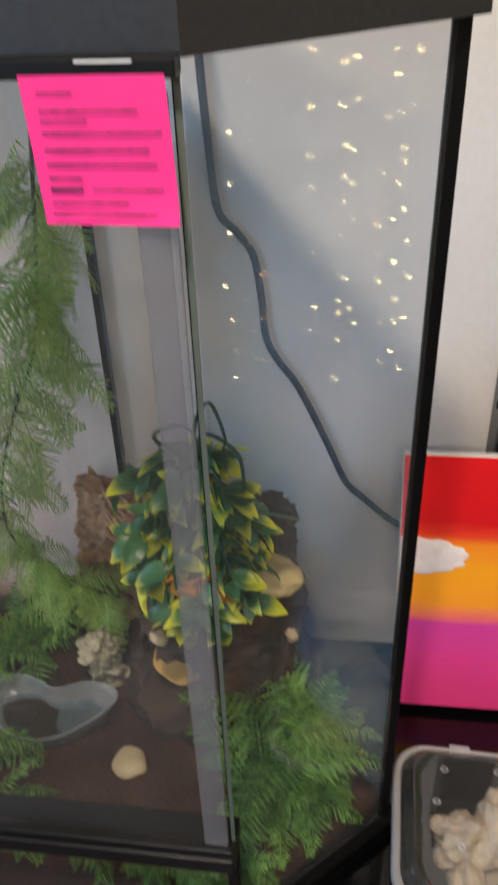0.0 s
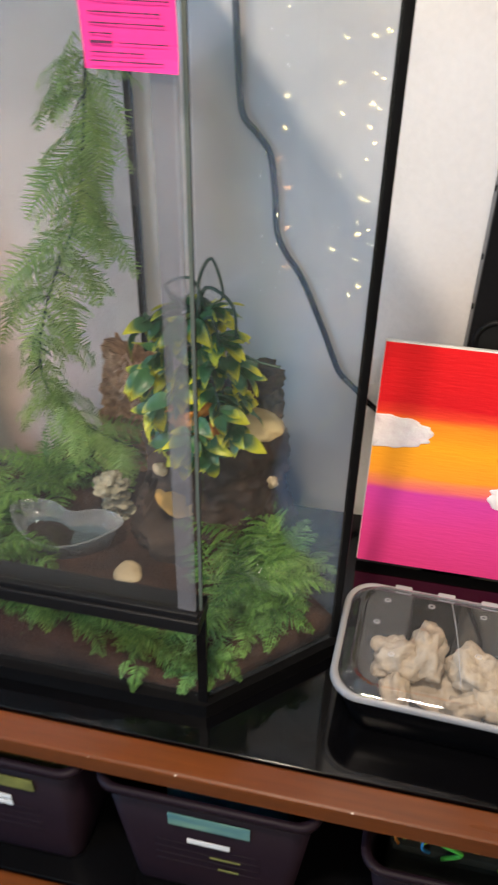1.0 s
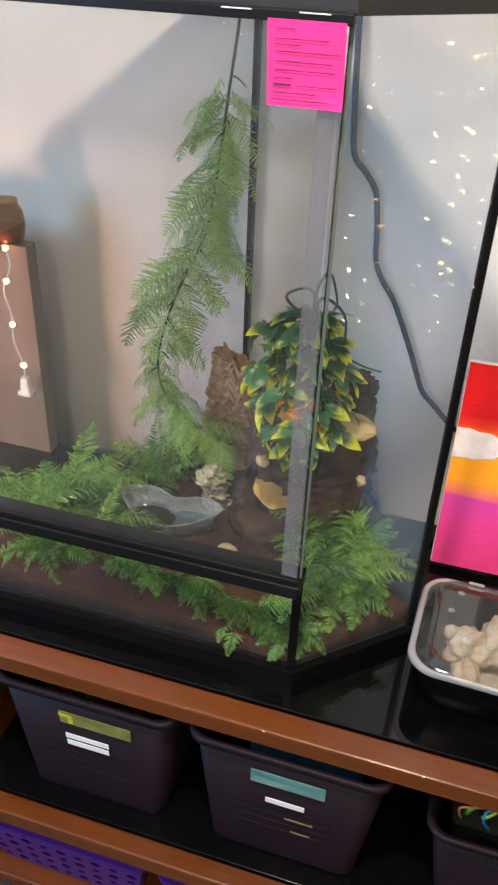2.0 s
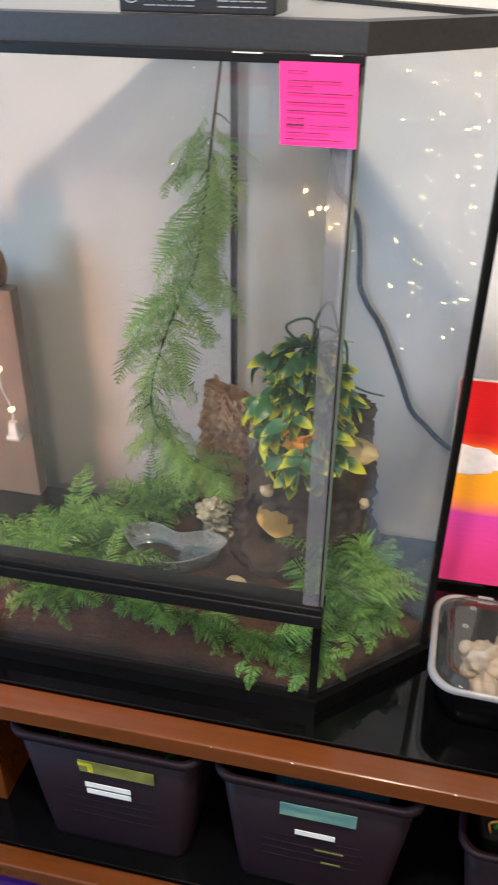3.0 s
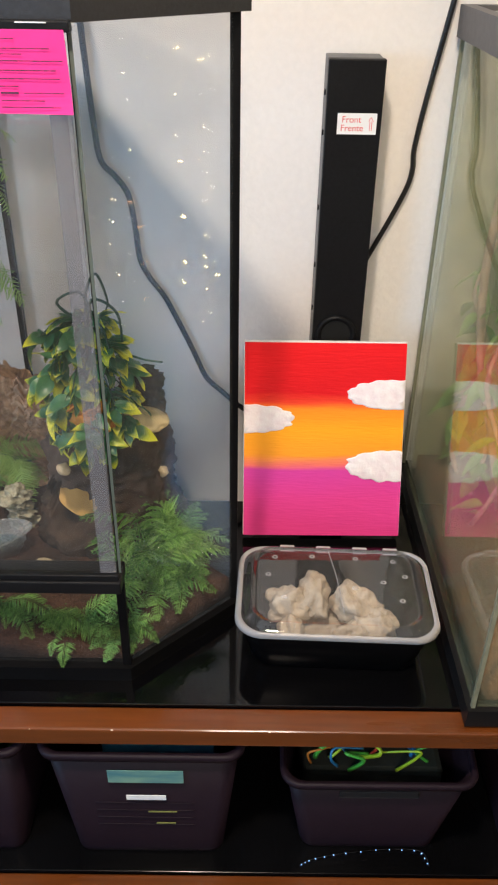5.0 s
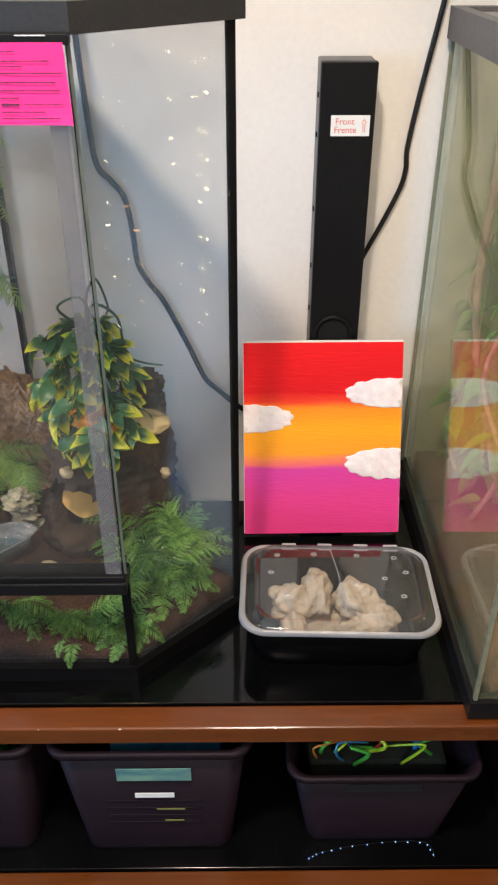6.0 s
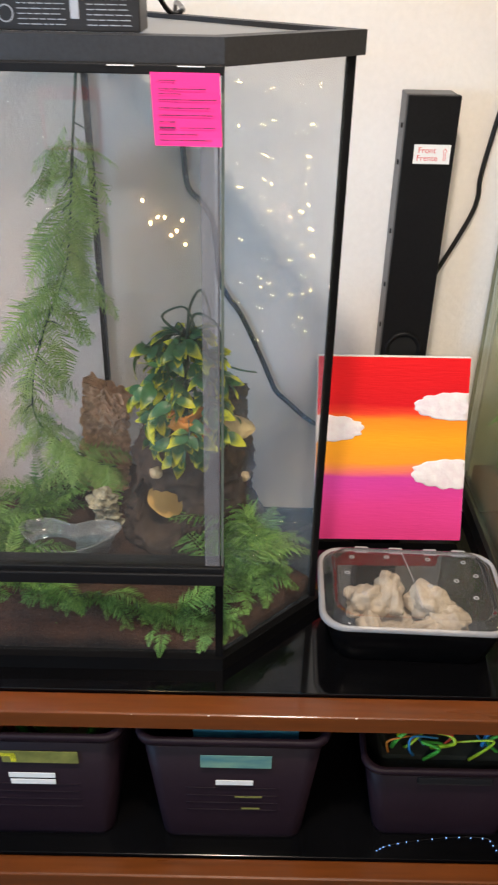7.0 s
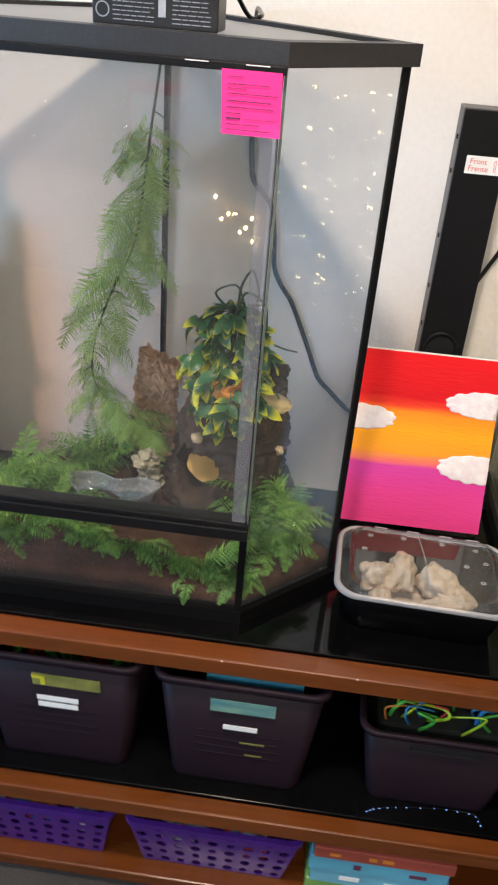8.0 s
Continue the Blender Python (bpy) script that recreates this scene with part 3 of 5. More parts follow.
def frond_mesh(length, width, pairs, curl, seed, leaflets=6, lift=60.0, mat=FERN, fine=1.0, feather=False):
    """A fern frond along +x that rises and bends over; a thin rib with pinnae and their leaflets."""
    r = random.Random(seed)
    verts, faces = [], []

    def quad(a, b, c, d):
        k = len(verts)
        verts.extend((a, b, c, d))
        faces.append((k, k + 1, k + 2, k + 3))

    pos, steps, rib = Vector((0, 0, 0)), 30, []
    for i in range(steps + 1):
        s = i / steps
        a = radians(lift - curl * s)
        rib.append((pos.copy(), Vector((math.cos(a), 0.10 * math.sin(3 * s + seed), math.sin(a))).normalized()))
        pos += rib[-1][1] * length / steps
    for (p, d), (q, _) in zip(rib, rib[1:]):
        w = Vector((0, 0.0009 * fine, 0))
        quad(p - w, q - w, q + w, p + w)
    for i in range(pairs):
        s = 0.08 + 0.90 * i / (pairs - 1)
        k = s * steps
        p, d = rib[int(k)]
        p = p + d * (k - int(k)) * length / steps
        up = Vector((0, 1, 0)).cross(d) * -1
        reach = width * (math.sin(math.pi * min(1, 0.16 + 0.84 * s)) ** 0.8) * r.uniform(0.8, 1.12) + 0.003
        for side in (-1, 1):
            v = (Vector((0, side, 0)) + d * r.uniform(0.35, 0.65) + up * r.uniform(-0.3, 0.25)).normalized()
            tip = p + v * reach
            w = d * (0.0017 if feather else 0.10 * reach)
            mid = p + v * reach * 0.45 + up * (-0.05 * reach)
            tip = tip + up * (-0.22 * reach)
            k = len(verts)
            if feather:
                quad(p - w, tip - w * 0.5, tip + w * 0.5, p + w)
            else:
                quad(p, mid + w, tip, mid - w)
            n = max(2, int(leaflets * reach / width)) if leaflets else 0
            for j in range(n):
                u = (j + 0.6) / n
                c = p + v * reach * u + up * (-0.25 * reach * u * u)
                size = (0.34 if not feather else 0.42) * width * (1 - 0.55 * u) * r.uniform(0.7, 1.2) * 0.62
                for e in (-1, 1):
                    ld = (v * 0.75 + d * e * 1.0 + up * r.uniform(-0.35, 0.35)).normalized()
                    wd = ld.cross(up).normalized() * size * (0.19 if not feather else 0.13)
                    quad(c, c + ld * size * 0.5 + wd, c + ld * size, c + ld * size * 0.5 - wd)
    me = bpy.data.meshes.new("frond")
    me.from_pydata([tuple(v) for v in verts], [], faces)
    me.materials.append(mat)
    return me


FRONDS = [frond_mesh(0.17, 0.036, 20, 95, 1, 6, 62), frond_mesh(0.20, 0.040, 22, 110, 2, 6, 70), frond_mesh(0.14, 0.034, 17, 70, 3, 6, 50),
          frond_mesh(0.16, 0.030, 19, 60, 4, 6, 74), frond_mesh(0.12, 0.030, 16, 80, 5, 5, 40)]


def fern(x, y, count, scale, seed, lean=(0, 360), z=None, droop=0.0):
    """A tuft of fronds from one crown."""
    r = random.Random(seed)
    z = soil_height(x, y) - 0.004 if z is None else z
    t = thing("fern", "bushy green plastic fern tuft growing from the soil", "fern", (x, y, z), "ferns in the terrarium")
    part("crown", tube([(0, 0, -0.012), (0.001, 0, 0.004), (0, 0.001, 0.016)], 0.004, 6, 0.6), STEM, t)
    for i in range(count):
        a = radians(lean[0] + (lean[1] - lean[0]) * (i + r.uniform(0.1, 0.9)) / count)
        s = scale * r.uniform(0.75, 1.15)
        reach = 0.135 * s
        for _ in range(8):
            if inside(x + math.cos(a) * reach, y + math.sin(a) * reach, 0.012):
                break
            reach, s = reach * 0.9, s * 0.92
        m = Matrix.Rotation(a, 4, "Z") @ Matrix.Rotation(radians(r.uniform(-12, 16) + droop), 4, "Y") @ Matrix.Rotation(radians(r.uniform(-25, 25)), 4, "X") @ Matrix.Scale(s, 4)
        part("frond", FRONDS[r.randrange(len(FRONDS))], None, t, m=m)


for k, (x, y, n, s, lean, dr) in enumerate((
        (-0.015, 0.205, 18, 1.05, (-120, 120), -6), (-0.050, 0.165, 16, 1.0, (-110, 130), -2), (-0.085, 0.105, 14, 0.74, (210, 420), 14),
        (-0.010, 0.255, 16, 1.25, (-60, 240), -12), (-0.045, 0.215, 12, 1.1, (-60, 120), -6),
        (-0.150, 0.105, 14, 0.75, (120, 400), 20), (-0.165, 0.096, 12, 0.66, (195, 345), 24), (-0.205, 0.098, 11, 0.58, (185, 355), 28), (-0.265, 0.098, 9, 0.52, (185, 355), 28),
        (-0.360, 0.112, 11, 0.55, (150, 390), 18), (-0.420, 0.140, 13, 0.62, (0, 360), 10), (-0.470, 0.180, 14, 0.95, (0, 360), 6),
        (-0.535, 0.150, 14, 0.85, (0, 360), 10), (-0.310, 0.096, 10, 0.55, (190, 350), 26), (-0.500, 0.098, 10, 0.55, (190, 350), 26), (-0.520, 0.240, 14, 1.0, (0, 360), 2), (-0.580, 0.230, 12, 0.9, (0, 360), 4),
        (-0.465, 0.310, 12, 0.75, (0, 360), 2), (-0.405, 0.370, 12, 0.95, (0, 360), 0), (-0.470, 0.110, 9, 0.62, (180, 380), 20))):
    fern(x, y, n, s, 30 + k, lean, droop=dr)

# the hanging feathery plant
SPRAYS = [frond_mesh(0.150, 0.040, 21, 60, 21, 0, 25, FERNPALE, 1.2, True), frond_mesh(0.125, 0.036, 18, 45, 22, 0, 15, FERNPALE, 1.2, True), frond_mesh(0.11, 0.034, 13, 75, 23, 4, 30, FERNPALE, 1.0, True)]
hang = thing("hanging_fern", "long feathery green asparagus fern vine hanging from the lid", "hanging plant", (-0.299, 0.45, GZ1 + 0.028))
VINE = [(-0.299, 0.45, 1.505), (-0.303, 0.45, 1.435), (-0.318, 0.45, 1.326), (-0.326, 0.448, 1.26), (-0.333, 0.44, 1.197), (-0.345, 0.43, 1.12), (-0.385, 0.42, 1.03),
        (-0.415, 0.41, 0.94), (-0.42, 0.40, 0.86), (-0.385, 0.40, 0.80), (-0.33, 0.40, 0.765), (-0.28, 0.40, 0.75)]
HB = Vector((-0.299, 0.45, GZ1 + 0.028))
part("vine", tube([Vector(p) - HB for p in VINE], 0.0028, 6, 0.6), DARKSTEM, hang)
r = random.Random(11)
for i in range(124):
    u = 0.175 + 0.795 * i / 123
    k = u * (len(VINE) - 1)
    a, b = Vector(VINE[int(k)]), Vector(VINE[min(int(k) + 1, len(VINE) - 1)])
    p = a.lerp(b, k - int(k))
    side = -1 if i % 2 else 1
    yaw = (180 if side < 0 else 0) + r.uniform(-70, 70)
    s = r.uniform(0.65, 1.05) * (0.85 if u < 0.25 else 1.0) * (0.92 if side > 0 else 1.0) * (0.80 if u > 0.6 else 1.0)
    pitch = r.uniform(20, 70) if u > 0.22 else r.uniform(5, 50)
    if p.x > -0.34 and side > 0 and u < 0.7:
        pitch += 15
    m = Matrix.Translation(p - HB) @ Matrix.Rotation(radians(yaw), 4, "Z") @ Matrix.Rotation(radians(pitch), 4, "Y") @ Matrix.Rotation(radians(r.uniform(-40, 40)), 4, "X") @ Matrix.Scale(s, 4)
    part("spray", SPRAYS[r.randrange(3)], None, hang, m=m)

for i in range(26):
    u = 0.16 + 0.80 * i / 25
    k = u * (len(VINE) - 1)
    p = Vector(VINE[int(k)]).lerp(Vector(VINE[min(int(k) + 1, len(VINE) - 1)]), k - int(k)) - HB
    side = -1 if i % 2 else 1
    q = Vector((side * r.uniform(0.010, 0.024), r.uniform(-0.016, 0.004), -r.uniform(0.006, 0.022)))
    part("spur", tube([p, p + q * 0.5 + Vector((0, 0, 0.003)), p + q], 0.0017, 5, 0.4, smooth_steps=3), DARKSTEM, hang, "dark side stem")
for i in range(20):
    u = r.random()
    p = Vector((-0.385 + 0.10 * u, 0.385 + r.uniform(-0.02, 0.01), 0.835 - 0.085 * u)) - HB
    m = Matrix.Translation(p) @ Matrix.Rotation(radians(r.uniform(0, 360)), 4, "Z") @ Matrix.Rotation(radians(r.uniform(15, 70)), 4, "Y") @ Matrix.Rotation(radians(r.uniform(-40, 40)), 4, "X") @ Matrix.Scale(r.uniform(0.45, 0.7), 4)
    part("spray", SPRAYS[i % 3], None, hang, m=m)
for z0, side in ((1.30, -1), (1.12, 1)):
    p = Vector((-0.322 if z0 > 1.2 else -0.345, 0.440, z0)) - HB
    for j in range(4):
        m = Matrix.Translation(p + Vector((0, 0, 0.018 * j))) @ Matrix.Rotation(radians((180 if side < 0 else 0) + r.uniform(-25, 25)), 4, "Z") @ Matrix.Rotation(radians(40 + 8 * j), 4, "Y") @ Matrix.Scale(0.85, 4)
        part("spray", SPRAYS[j % 2], None, hang, m=m)

# ---- bark, log and stones ----
def bark_mesh(w, d, h, seed, hollow=0.0):
    rows, n = [], 72
    for i in range(48):
        s = i / 47
        row = []
        for k in range(n):
            a = k * math.tau / n
            q = Vector((math.cos(a) * 2, math.sin(a) * 2, s * h * 30))
            d1 = 1 + 0.20 * noise.noise(q * 0.8 + Vector((seed, 0, 0))) - 0.26 * (0.5 - abs(noise.noise(q * 1.9 + Vector((0, seed, 0))))) ** 2 * 4 + 0.12 * noise.noise(q * 5) + 0.07 * noise.noise(q * 11)
            row.append((w / 2 * math.cos(a) * d1, d / 2 * math.sin(a) * d1, s * h + (0.018 * noise.noise(Vector((a, seed, 0))) if i > 45 else 0)))
        rows.append(row)
    return loft(rows)


def cork_mesh(w, d, h, seed):
    """A slab of cork bark broken into crumbly plates by deep cracks, its top torn off at a slant."""
    rows, n = [], 110
    for i in range(84):
        s = i / 83
        row = []
        for k in range(n):
            a = k * math.tau / n
            ca, sa = math.cos(a), math.sin(a)
            bx, by = math.copysign(abs(ca) ** 0.6, ca), math.copysign(abs(sa) ** 0.7, sa)
            q = Vector((bx * w / 2, by * d / 2, s * h * 0.62))
            f = noise.voronoi(Vector((q.x, q.y, q.z * 1.5)) * 46 + Vector((seed, 0, 0)))[0]
            g = noise.voronoi(q * 150 + Vector((0, seed, 0)))[0]
            plate = min(1.0, (f[1] - f[0]) * 3.2)
            crumb = min(1.0, (g[1] - g[0]) * 2.5)
            d1 = 0.68 + 0.24 * plate + 0.10 * crumb + 0.22 * noise.noise(q * 24 + Vector((seed, 3, 0)))
            top = h * (1 - 0.13 * (0.5 + 0.5 * bx)) + 0.014 * noise.noise(Vector((bx * 4, by * 4, seed)))
            row.append((w / 2 * bx * d1 * (1.06 - 0.12 * s), d / 2 * by * d1, s * top))
        rows.append(row)
    last = rows[-1]
    c = Vector((sum(p[0] for p in last) / n, sum(p[1] for p in last) / n, 0))
    for sc, dz in ((0.7, -0.006), (0.35, -0.014)):
        rows.append([(c.x + (p[0] - c.x) * sc, c.y + (p[1] - c.y) * sc, p[2] + dz + 0.008 * noise.noise(Vector(p) * 90)) for p in last])
    return loft(rows, smooth=False)


t = thing("cork_bark", "upright piece of rough brown cork bark standing in the soil", "bark", m=pose(-0.320, 0.458, 0.648, -4, 6, 8))
part("bark_body", cork_mesh(0.100, 0.055, 0.250, 5), BARK, t)

logx = thing("hollow_log", "dark knobbly hollow log ornament with a yellow opening", "log", (-0.128, 0.345, 0.655))
n, rows = 96, []
bm = bmesh.new()
HOLE = Vector((-0.057, -0.085, 0.086))
for i in range(60):
    s = i / 59
    row = []
    for k in range(n):
        a = k * math.tau / n
        q = Vector((math.cos(a) * 1.6, math.sin(a) * 1.6, s * 3.2))
        d1 = 1.0 + 0.16 * noise.noise(q * 1.1) + 0.15 * abs(noise.noise(q * 2.6 + Vector((4, 0, 0)))) + 0.07 * noise.noise(q * 7) + 0.04 * noise.noise(q * 15)
        w = 0.108 * (1.04 - 0.22 * s + 0.10 * math.exp(-((s - 0.1) / 0.15) ** 2))
        p = Vector((w * math.cos(a) * d1, w * 0.86 * math.sin(a) * d1, 0.235 * s))
        e = ((p.x - HOLE.x) / 0.038) ** 2 + ((p.z - HOLE.z) / 0.046) ** 2
        if p.y < 0 and e < 1.6:
            p.y += 0.075 * max(0, 1 - (e / 1.6) ** 3)
            if 1.0 < e < 1.6:
                p.y -= 0.012
        row.append(p)
    rows.append(row)
part("log_body", loft(rows), LOG, logx)
rows = []
for c in (1.0, 0.9, 0.5, 0.15):
    row = []
    for k in range(36):
        a = k * math.tau / 36
        q = c * (1 + 0.16 * noise.noise(Vector((math.cos(a) * 2, math.sin(a) * 2, 3))))
        u, w = 0.036 * q * math.cos(a), 0.023 * q * math.sin(a)
        row.append((HOLE.x + 0.009 + 0.78 * u + 0.60 * w, HOLE.y + 0.036 + 0.6 * w - 0.004 * (1 - c), HOLE.z + 0.007 - 0.62 * u + 0.80 * w))
    rows.append(row)
part("opening", loft(rows, False), LOGYELLOW, logx, "yellow inner wood of the opening")
part("ledge", rock_mesh((0.043, 0.034, 0.006), 0.35, 5), LOGPALE, logx, "pale cut ledge", m=pose(0.060, -0.040, 0.243, 8, 6, 0))
part("back_stub", bark_mesh(0.075, 0.06, 0.07, 9), LOG, logx, m=pose(0.058, 0.03, 0.215))
for p, s in (((-0.058, -0.088, 0.176), 0.010), ((0.092, -0.03, 0.135), 0.009)):
    part("knob", rock_mesh((s, s * 0.7, s * 1.1), 0.35, s * 900), SHELL, logx, "pale knob", m=Matrix.Translation(p))

cairn = thing("stone_lantern", "small grey-green stacked stone ornament", "ornament", (-0.290, 0.335, 0.652))
for z, sx, sz, sd in ((0.008, 0.029, 0.010, 1), (0.020, 0.017, 0.010, 2), (0.031, 0.028, 0.007, 3), (0.043, 0.016, 0.010, 4), (0.056, 0.034, 0.008, 5), (0.067, 0.021, 0.010, 6)):
    part("stone", rock_mesh((sx * 0.86, sx * 0.7, sz * 1.1), 0.7, sd * 3, 4), STONE, cairn, m=pose(0.005 * math.sin(sd * 2), 0, z * 1.2, 0, 0, sd * 50))

dish = thing("water_dish", "translucent bluish kidney-shaped plastic water dish", "dish", (-0.343, 0.250, 0.678))
out = [(0.082 * math.cos(a) * (1 + 0.10 * math.cos(2 * a) + 0.06 * math.sin(3 * a)), 0.052 * math.sin(a) * (1 - 0.45 * math.exp(-((a - 1.5) / 0.45) ** 2)) + 0.008 * math.cos(2 * a)) for a in (k * math.tau / 48 for k in range(48))]
part("bowl", loft([ring_at(out, -0.014, 0.74), ring_at(out, 0.024, 0.92), ring_at(out, 0.0300, 0.94), ring_at(out, 0.0315, 1.0), ring_at(out, 0.0330, 1.0), ring_at(out, 0.0325, 0.945), ring_at(out, 0.0280, 0.91), ring_at(out, -0.004, 0.72)]), DISH, dish)
part("water", loft([ring_at(out, 0.0060, 0.738), ring_at(out, 0.0064, 0.735)]), glass_material("water", (0.86, 0.92, 0.95), 1.33), dish, "still water")
bm = rock_mesh((0.021, 0.020, 0.007), 0.16, 12)
t = part("flat_stone", bm, SHELL)
t.matrix_basis = pose(-0.222, 0.192, soil_height(-0.222, 0.192) + 0.0045, 14, 0, 0)
tagged(t, "round flat cream stone lying on the soil", "stone")

# ---- the variegated leafy plant ----
def leaf_mesh(length, width, curl, fold, seed):
    bm = bmesh.new()
    uv = bm.loops.layers.uv.new("UVMap")
    rows, across = 9, (-1, -0.5, 0, 0.5, 1)
    grid = []
    for i in range(rows):
        s = i / (rows - 1)
        w = width / 2 * (math.sin(math.pi * s ** 0.75) ** 0.85 if 0 < s < 1 else 0.03)
        a = curl * s
        grid.append([bm.verts.new((length * s * math.cos(a * 0.5), w * c, -length * s * math.sin(a * 0.5) + fold * abs(c) * w + 0.002 * math.sin(8 * s + seed) * c)) for c in across])
    for i in range(rows - 1):
        for k in range(4):
            f = bm.faces.new((grid[i][k], grid[i + 1][k], grid[i + 1][k + 1], grid[i][k + 1]))
            f.smooth = True
            for lp, (ii, kk) in zip(f.loops, ((i, k), (i + 1, k), (i + 1, k + 1), (i, k + 1))):
                lp[uv].uv = (min(1, ii / (rows - 1) * 0.93 + 0.10 * abs(across[kk]) ** 2), abs(across[kk]))
    return mesh_of(bm, "leaf", VARIEGATED)


LEAVES = [leaf_mesh(0.056, 0.030, 0.7, 0.25, 1), leaf_mesh(0.050, 0.026, 0.4, 0.2, 2), leaf_mesh(0.060, 0.030, 1.0, 0.3, 3)]
plant = thing("leafy_plant", "bushy artificial plant with dark green leaves tipped yellow, on the log", "plant", (-0.136, 0.280, 0.895))
PB = Vector((-0.136, 0.280, 0.895))
part("stem", tube([(0, 0.03, -0.03), (0.0, 0.02, 0.04), (0.004, 0.0, 0.12), (0.008, -0.01, 0.20)], 0.005, 7, 0.6), DARKSTEM, plant)
r = random.Random(5)
for i in range(34):
    # tips spread evenly over an egg-shaped bush, each with a rosette of leaves
    h = 1 - 2 * (i + 0.5) / 34
    a = i * 2.39996 + r.uniform(-0.25, 0.25)
    q = math.sqrt(1 - h * h) * r.uniform(0.75, 1.05)
    tip = Vector((q * 0.088 * math.cos(a), q * 0.066 * math.sin(a) - 0.015, 0.078 + 0.112 * h))
    if not inside((PB + tip).x, (PB + tip).y, 0.05):
        continue
    root = Vector((0.004, 0.0, min(0.18, tip.z + 0.05)))
    part("branch", tube([root, root.lerp(tip, 0.5) + Vector((0, 0, 0.018)), tip], 0.0013, 5, 0.6, smooth_steps=4), DARKSTEM, plant)
    for j in range(12):
        yaw = math.degrees(math.atan2(tip.y + 0.015, tip.x)) + r.uniform(-95, 95)
        p = tip.lerp(root, r.uniform(0.0, 0.55))
        m = Matrix.Translation(p) @ Matrix.Rotation(radians(yaw), 4, "Z") @ Matrix.Rotation(radians(r.uniform(-15, 80) - 20 * max(0, h)), 4, "Y") @ Matrix.Rotation(radians(r.uniform(-45, 45)), 4, "X") @ Matrix.Scale(r.uniform(0.50, 0.82), 4)
        part("leaf", LEAVES[r.randrange(3)], None, plant, m=m)
for pts in ([(0.005, -0.01, 0.17), (0.02, -0.02, 0.22), (0.055, -0.03, 0.205), (0.062, -0.03, 0.15), (0.085, -0.03, 0.135), (0.115, -0.03, 0.130)],
            [(0.0, -0.01, 0.18), (-0.03, -0.02, 0.215), (0.005, -0.03, 0.235), (0.022, -0.03, 0.20)], [(0.008, -0.01, 0.18), (0.012, -0.02, 0.23), (0.03, -0.03, 0.262), (0.043, -0.03, 0.225), (0.04, -0.03, 0.21)],
            [(0.0, -0.01, 0.15), (0.03, -0.035, 0.19), (0.045, -0.04, 0.14)]):
    part("tendril", tube(pts, 0.0026, 6, 0.5, smooth_steps=5), DARKSTEM, plant, "curling dark green tendril")
for i, p in enumerate(((0.000, -0.055, 0.045), (0.018, -0.05, 0.062), (-0.012, -0.05, 0.07), (0.030, -0.04, 0.03))):
    part("blossom", rock_mesh((0.017, 0.005, 0.014), 0.8, 20 + i, 3), ORANGE, plant, "orange blossom", m=pose(*p, 20 * i, 10, 40 * i))

# ---- on the black top, beside the terrarium ----
CW, CH, CD = 0.287, 0.356, 0.018
lean = math.degrees(math.asin(0.128 / CH))
art = thing("painting", "canvas painting of a red, orange and pink sunset with clouds", "painting", m=pose(0.2400, 0.388, TOP + 0.0065, -lean, 0, 0.6))
bm = box((-CW / 2, -CD, 0), (CW / 2, 0, CH), 0.0025, 2)
part("canvas", bm, CANVASEDGE, art, "white canvas edge")
part("paint", box((-CW / 2 + 0.0012, -CD - 0.0012, 0.001), (CW / 2 - 0.0012, -CD - 0.0002, CH - 0.003)), SUNSET, art, "acrylic sunset in three bands")


def cloud(x, z, w, h, seed, cut):
    """A lobed cloud of thick paint; cut keeps it on the canvas."""
    bm = bmesh.new()
    rows = []
    for c, d in ((1.0, 0.0), (0.985, -0.0010), (0.9, -0.0016), (0.5, -0.0018)):
        row = []
        for k in range(72):
            a = k * math.tau / 72
            q = 1 + 0.07 * abs(math.sin(6.5 * a + seed)) + 0.10 * noise.noise(Vector((math.cos(a) * 4, math.sin(a) * 4, seed)))
            px = x + w / 2 * math.cos(a) * q * c
            pz = z + h / 2 * math.copysign(abs(math.sin(a)) ** 0.75, math.sin(a)) * q * c * (0.74 + 0.26 * (0.5 + 0.5 * math.cos(a - (0 if cut > 0 else math.pi))))
            row.append((max(-CW / 2 + 0.001, min(CW / 2 - 0.001, px)), -CD - 0.0013 + d, pz))
        rows.append(row)
    return loft(rows, False)


for x, z, w, h, sd, cut in ((-0.118, 0.217, 0.122, 0.056, 1, -1), (0.108, 0.262, 0.128, 0.058, 2, 1), (0.110, 0.132, 0.130, 0.064, 3, 1)):
    part("cloud", cloud(x, z, w, h, sd, cut), CLOUD, art, "white painted cloud")

# the lidded tub
tub = thing("food_tub", "black plastic food tub with a clear lid, holding beige lumps", "tub", m=pose(0.243, 0.148, TOP, 0, 0, -2.0))
o = rounded(0.306, 0.196, 0.038, 7)
o = [(x, y * (1 + (0.09 if y < 0 else 0.03) * (1 - (x / 0.153) ** 2))) for x, y in o]
BLACKTUB = material("black_tub", (0.002, 0.002, 0.0024), 0.30, grain=0.2, spec=0.03)
part("base", loft([ring_at(o, 0.0005, 0.80), ring_at(o, 0.004, 0.825), ring_at(o, 0.078, 0.955), ring_at(o, 0.079, 0.935), ring_at(o, 0.008, 0.81), ring_at(o, 0.006, 0.79)], True, True), BLACKTUB, tub, "black tapered base")
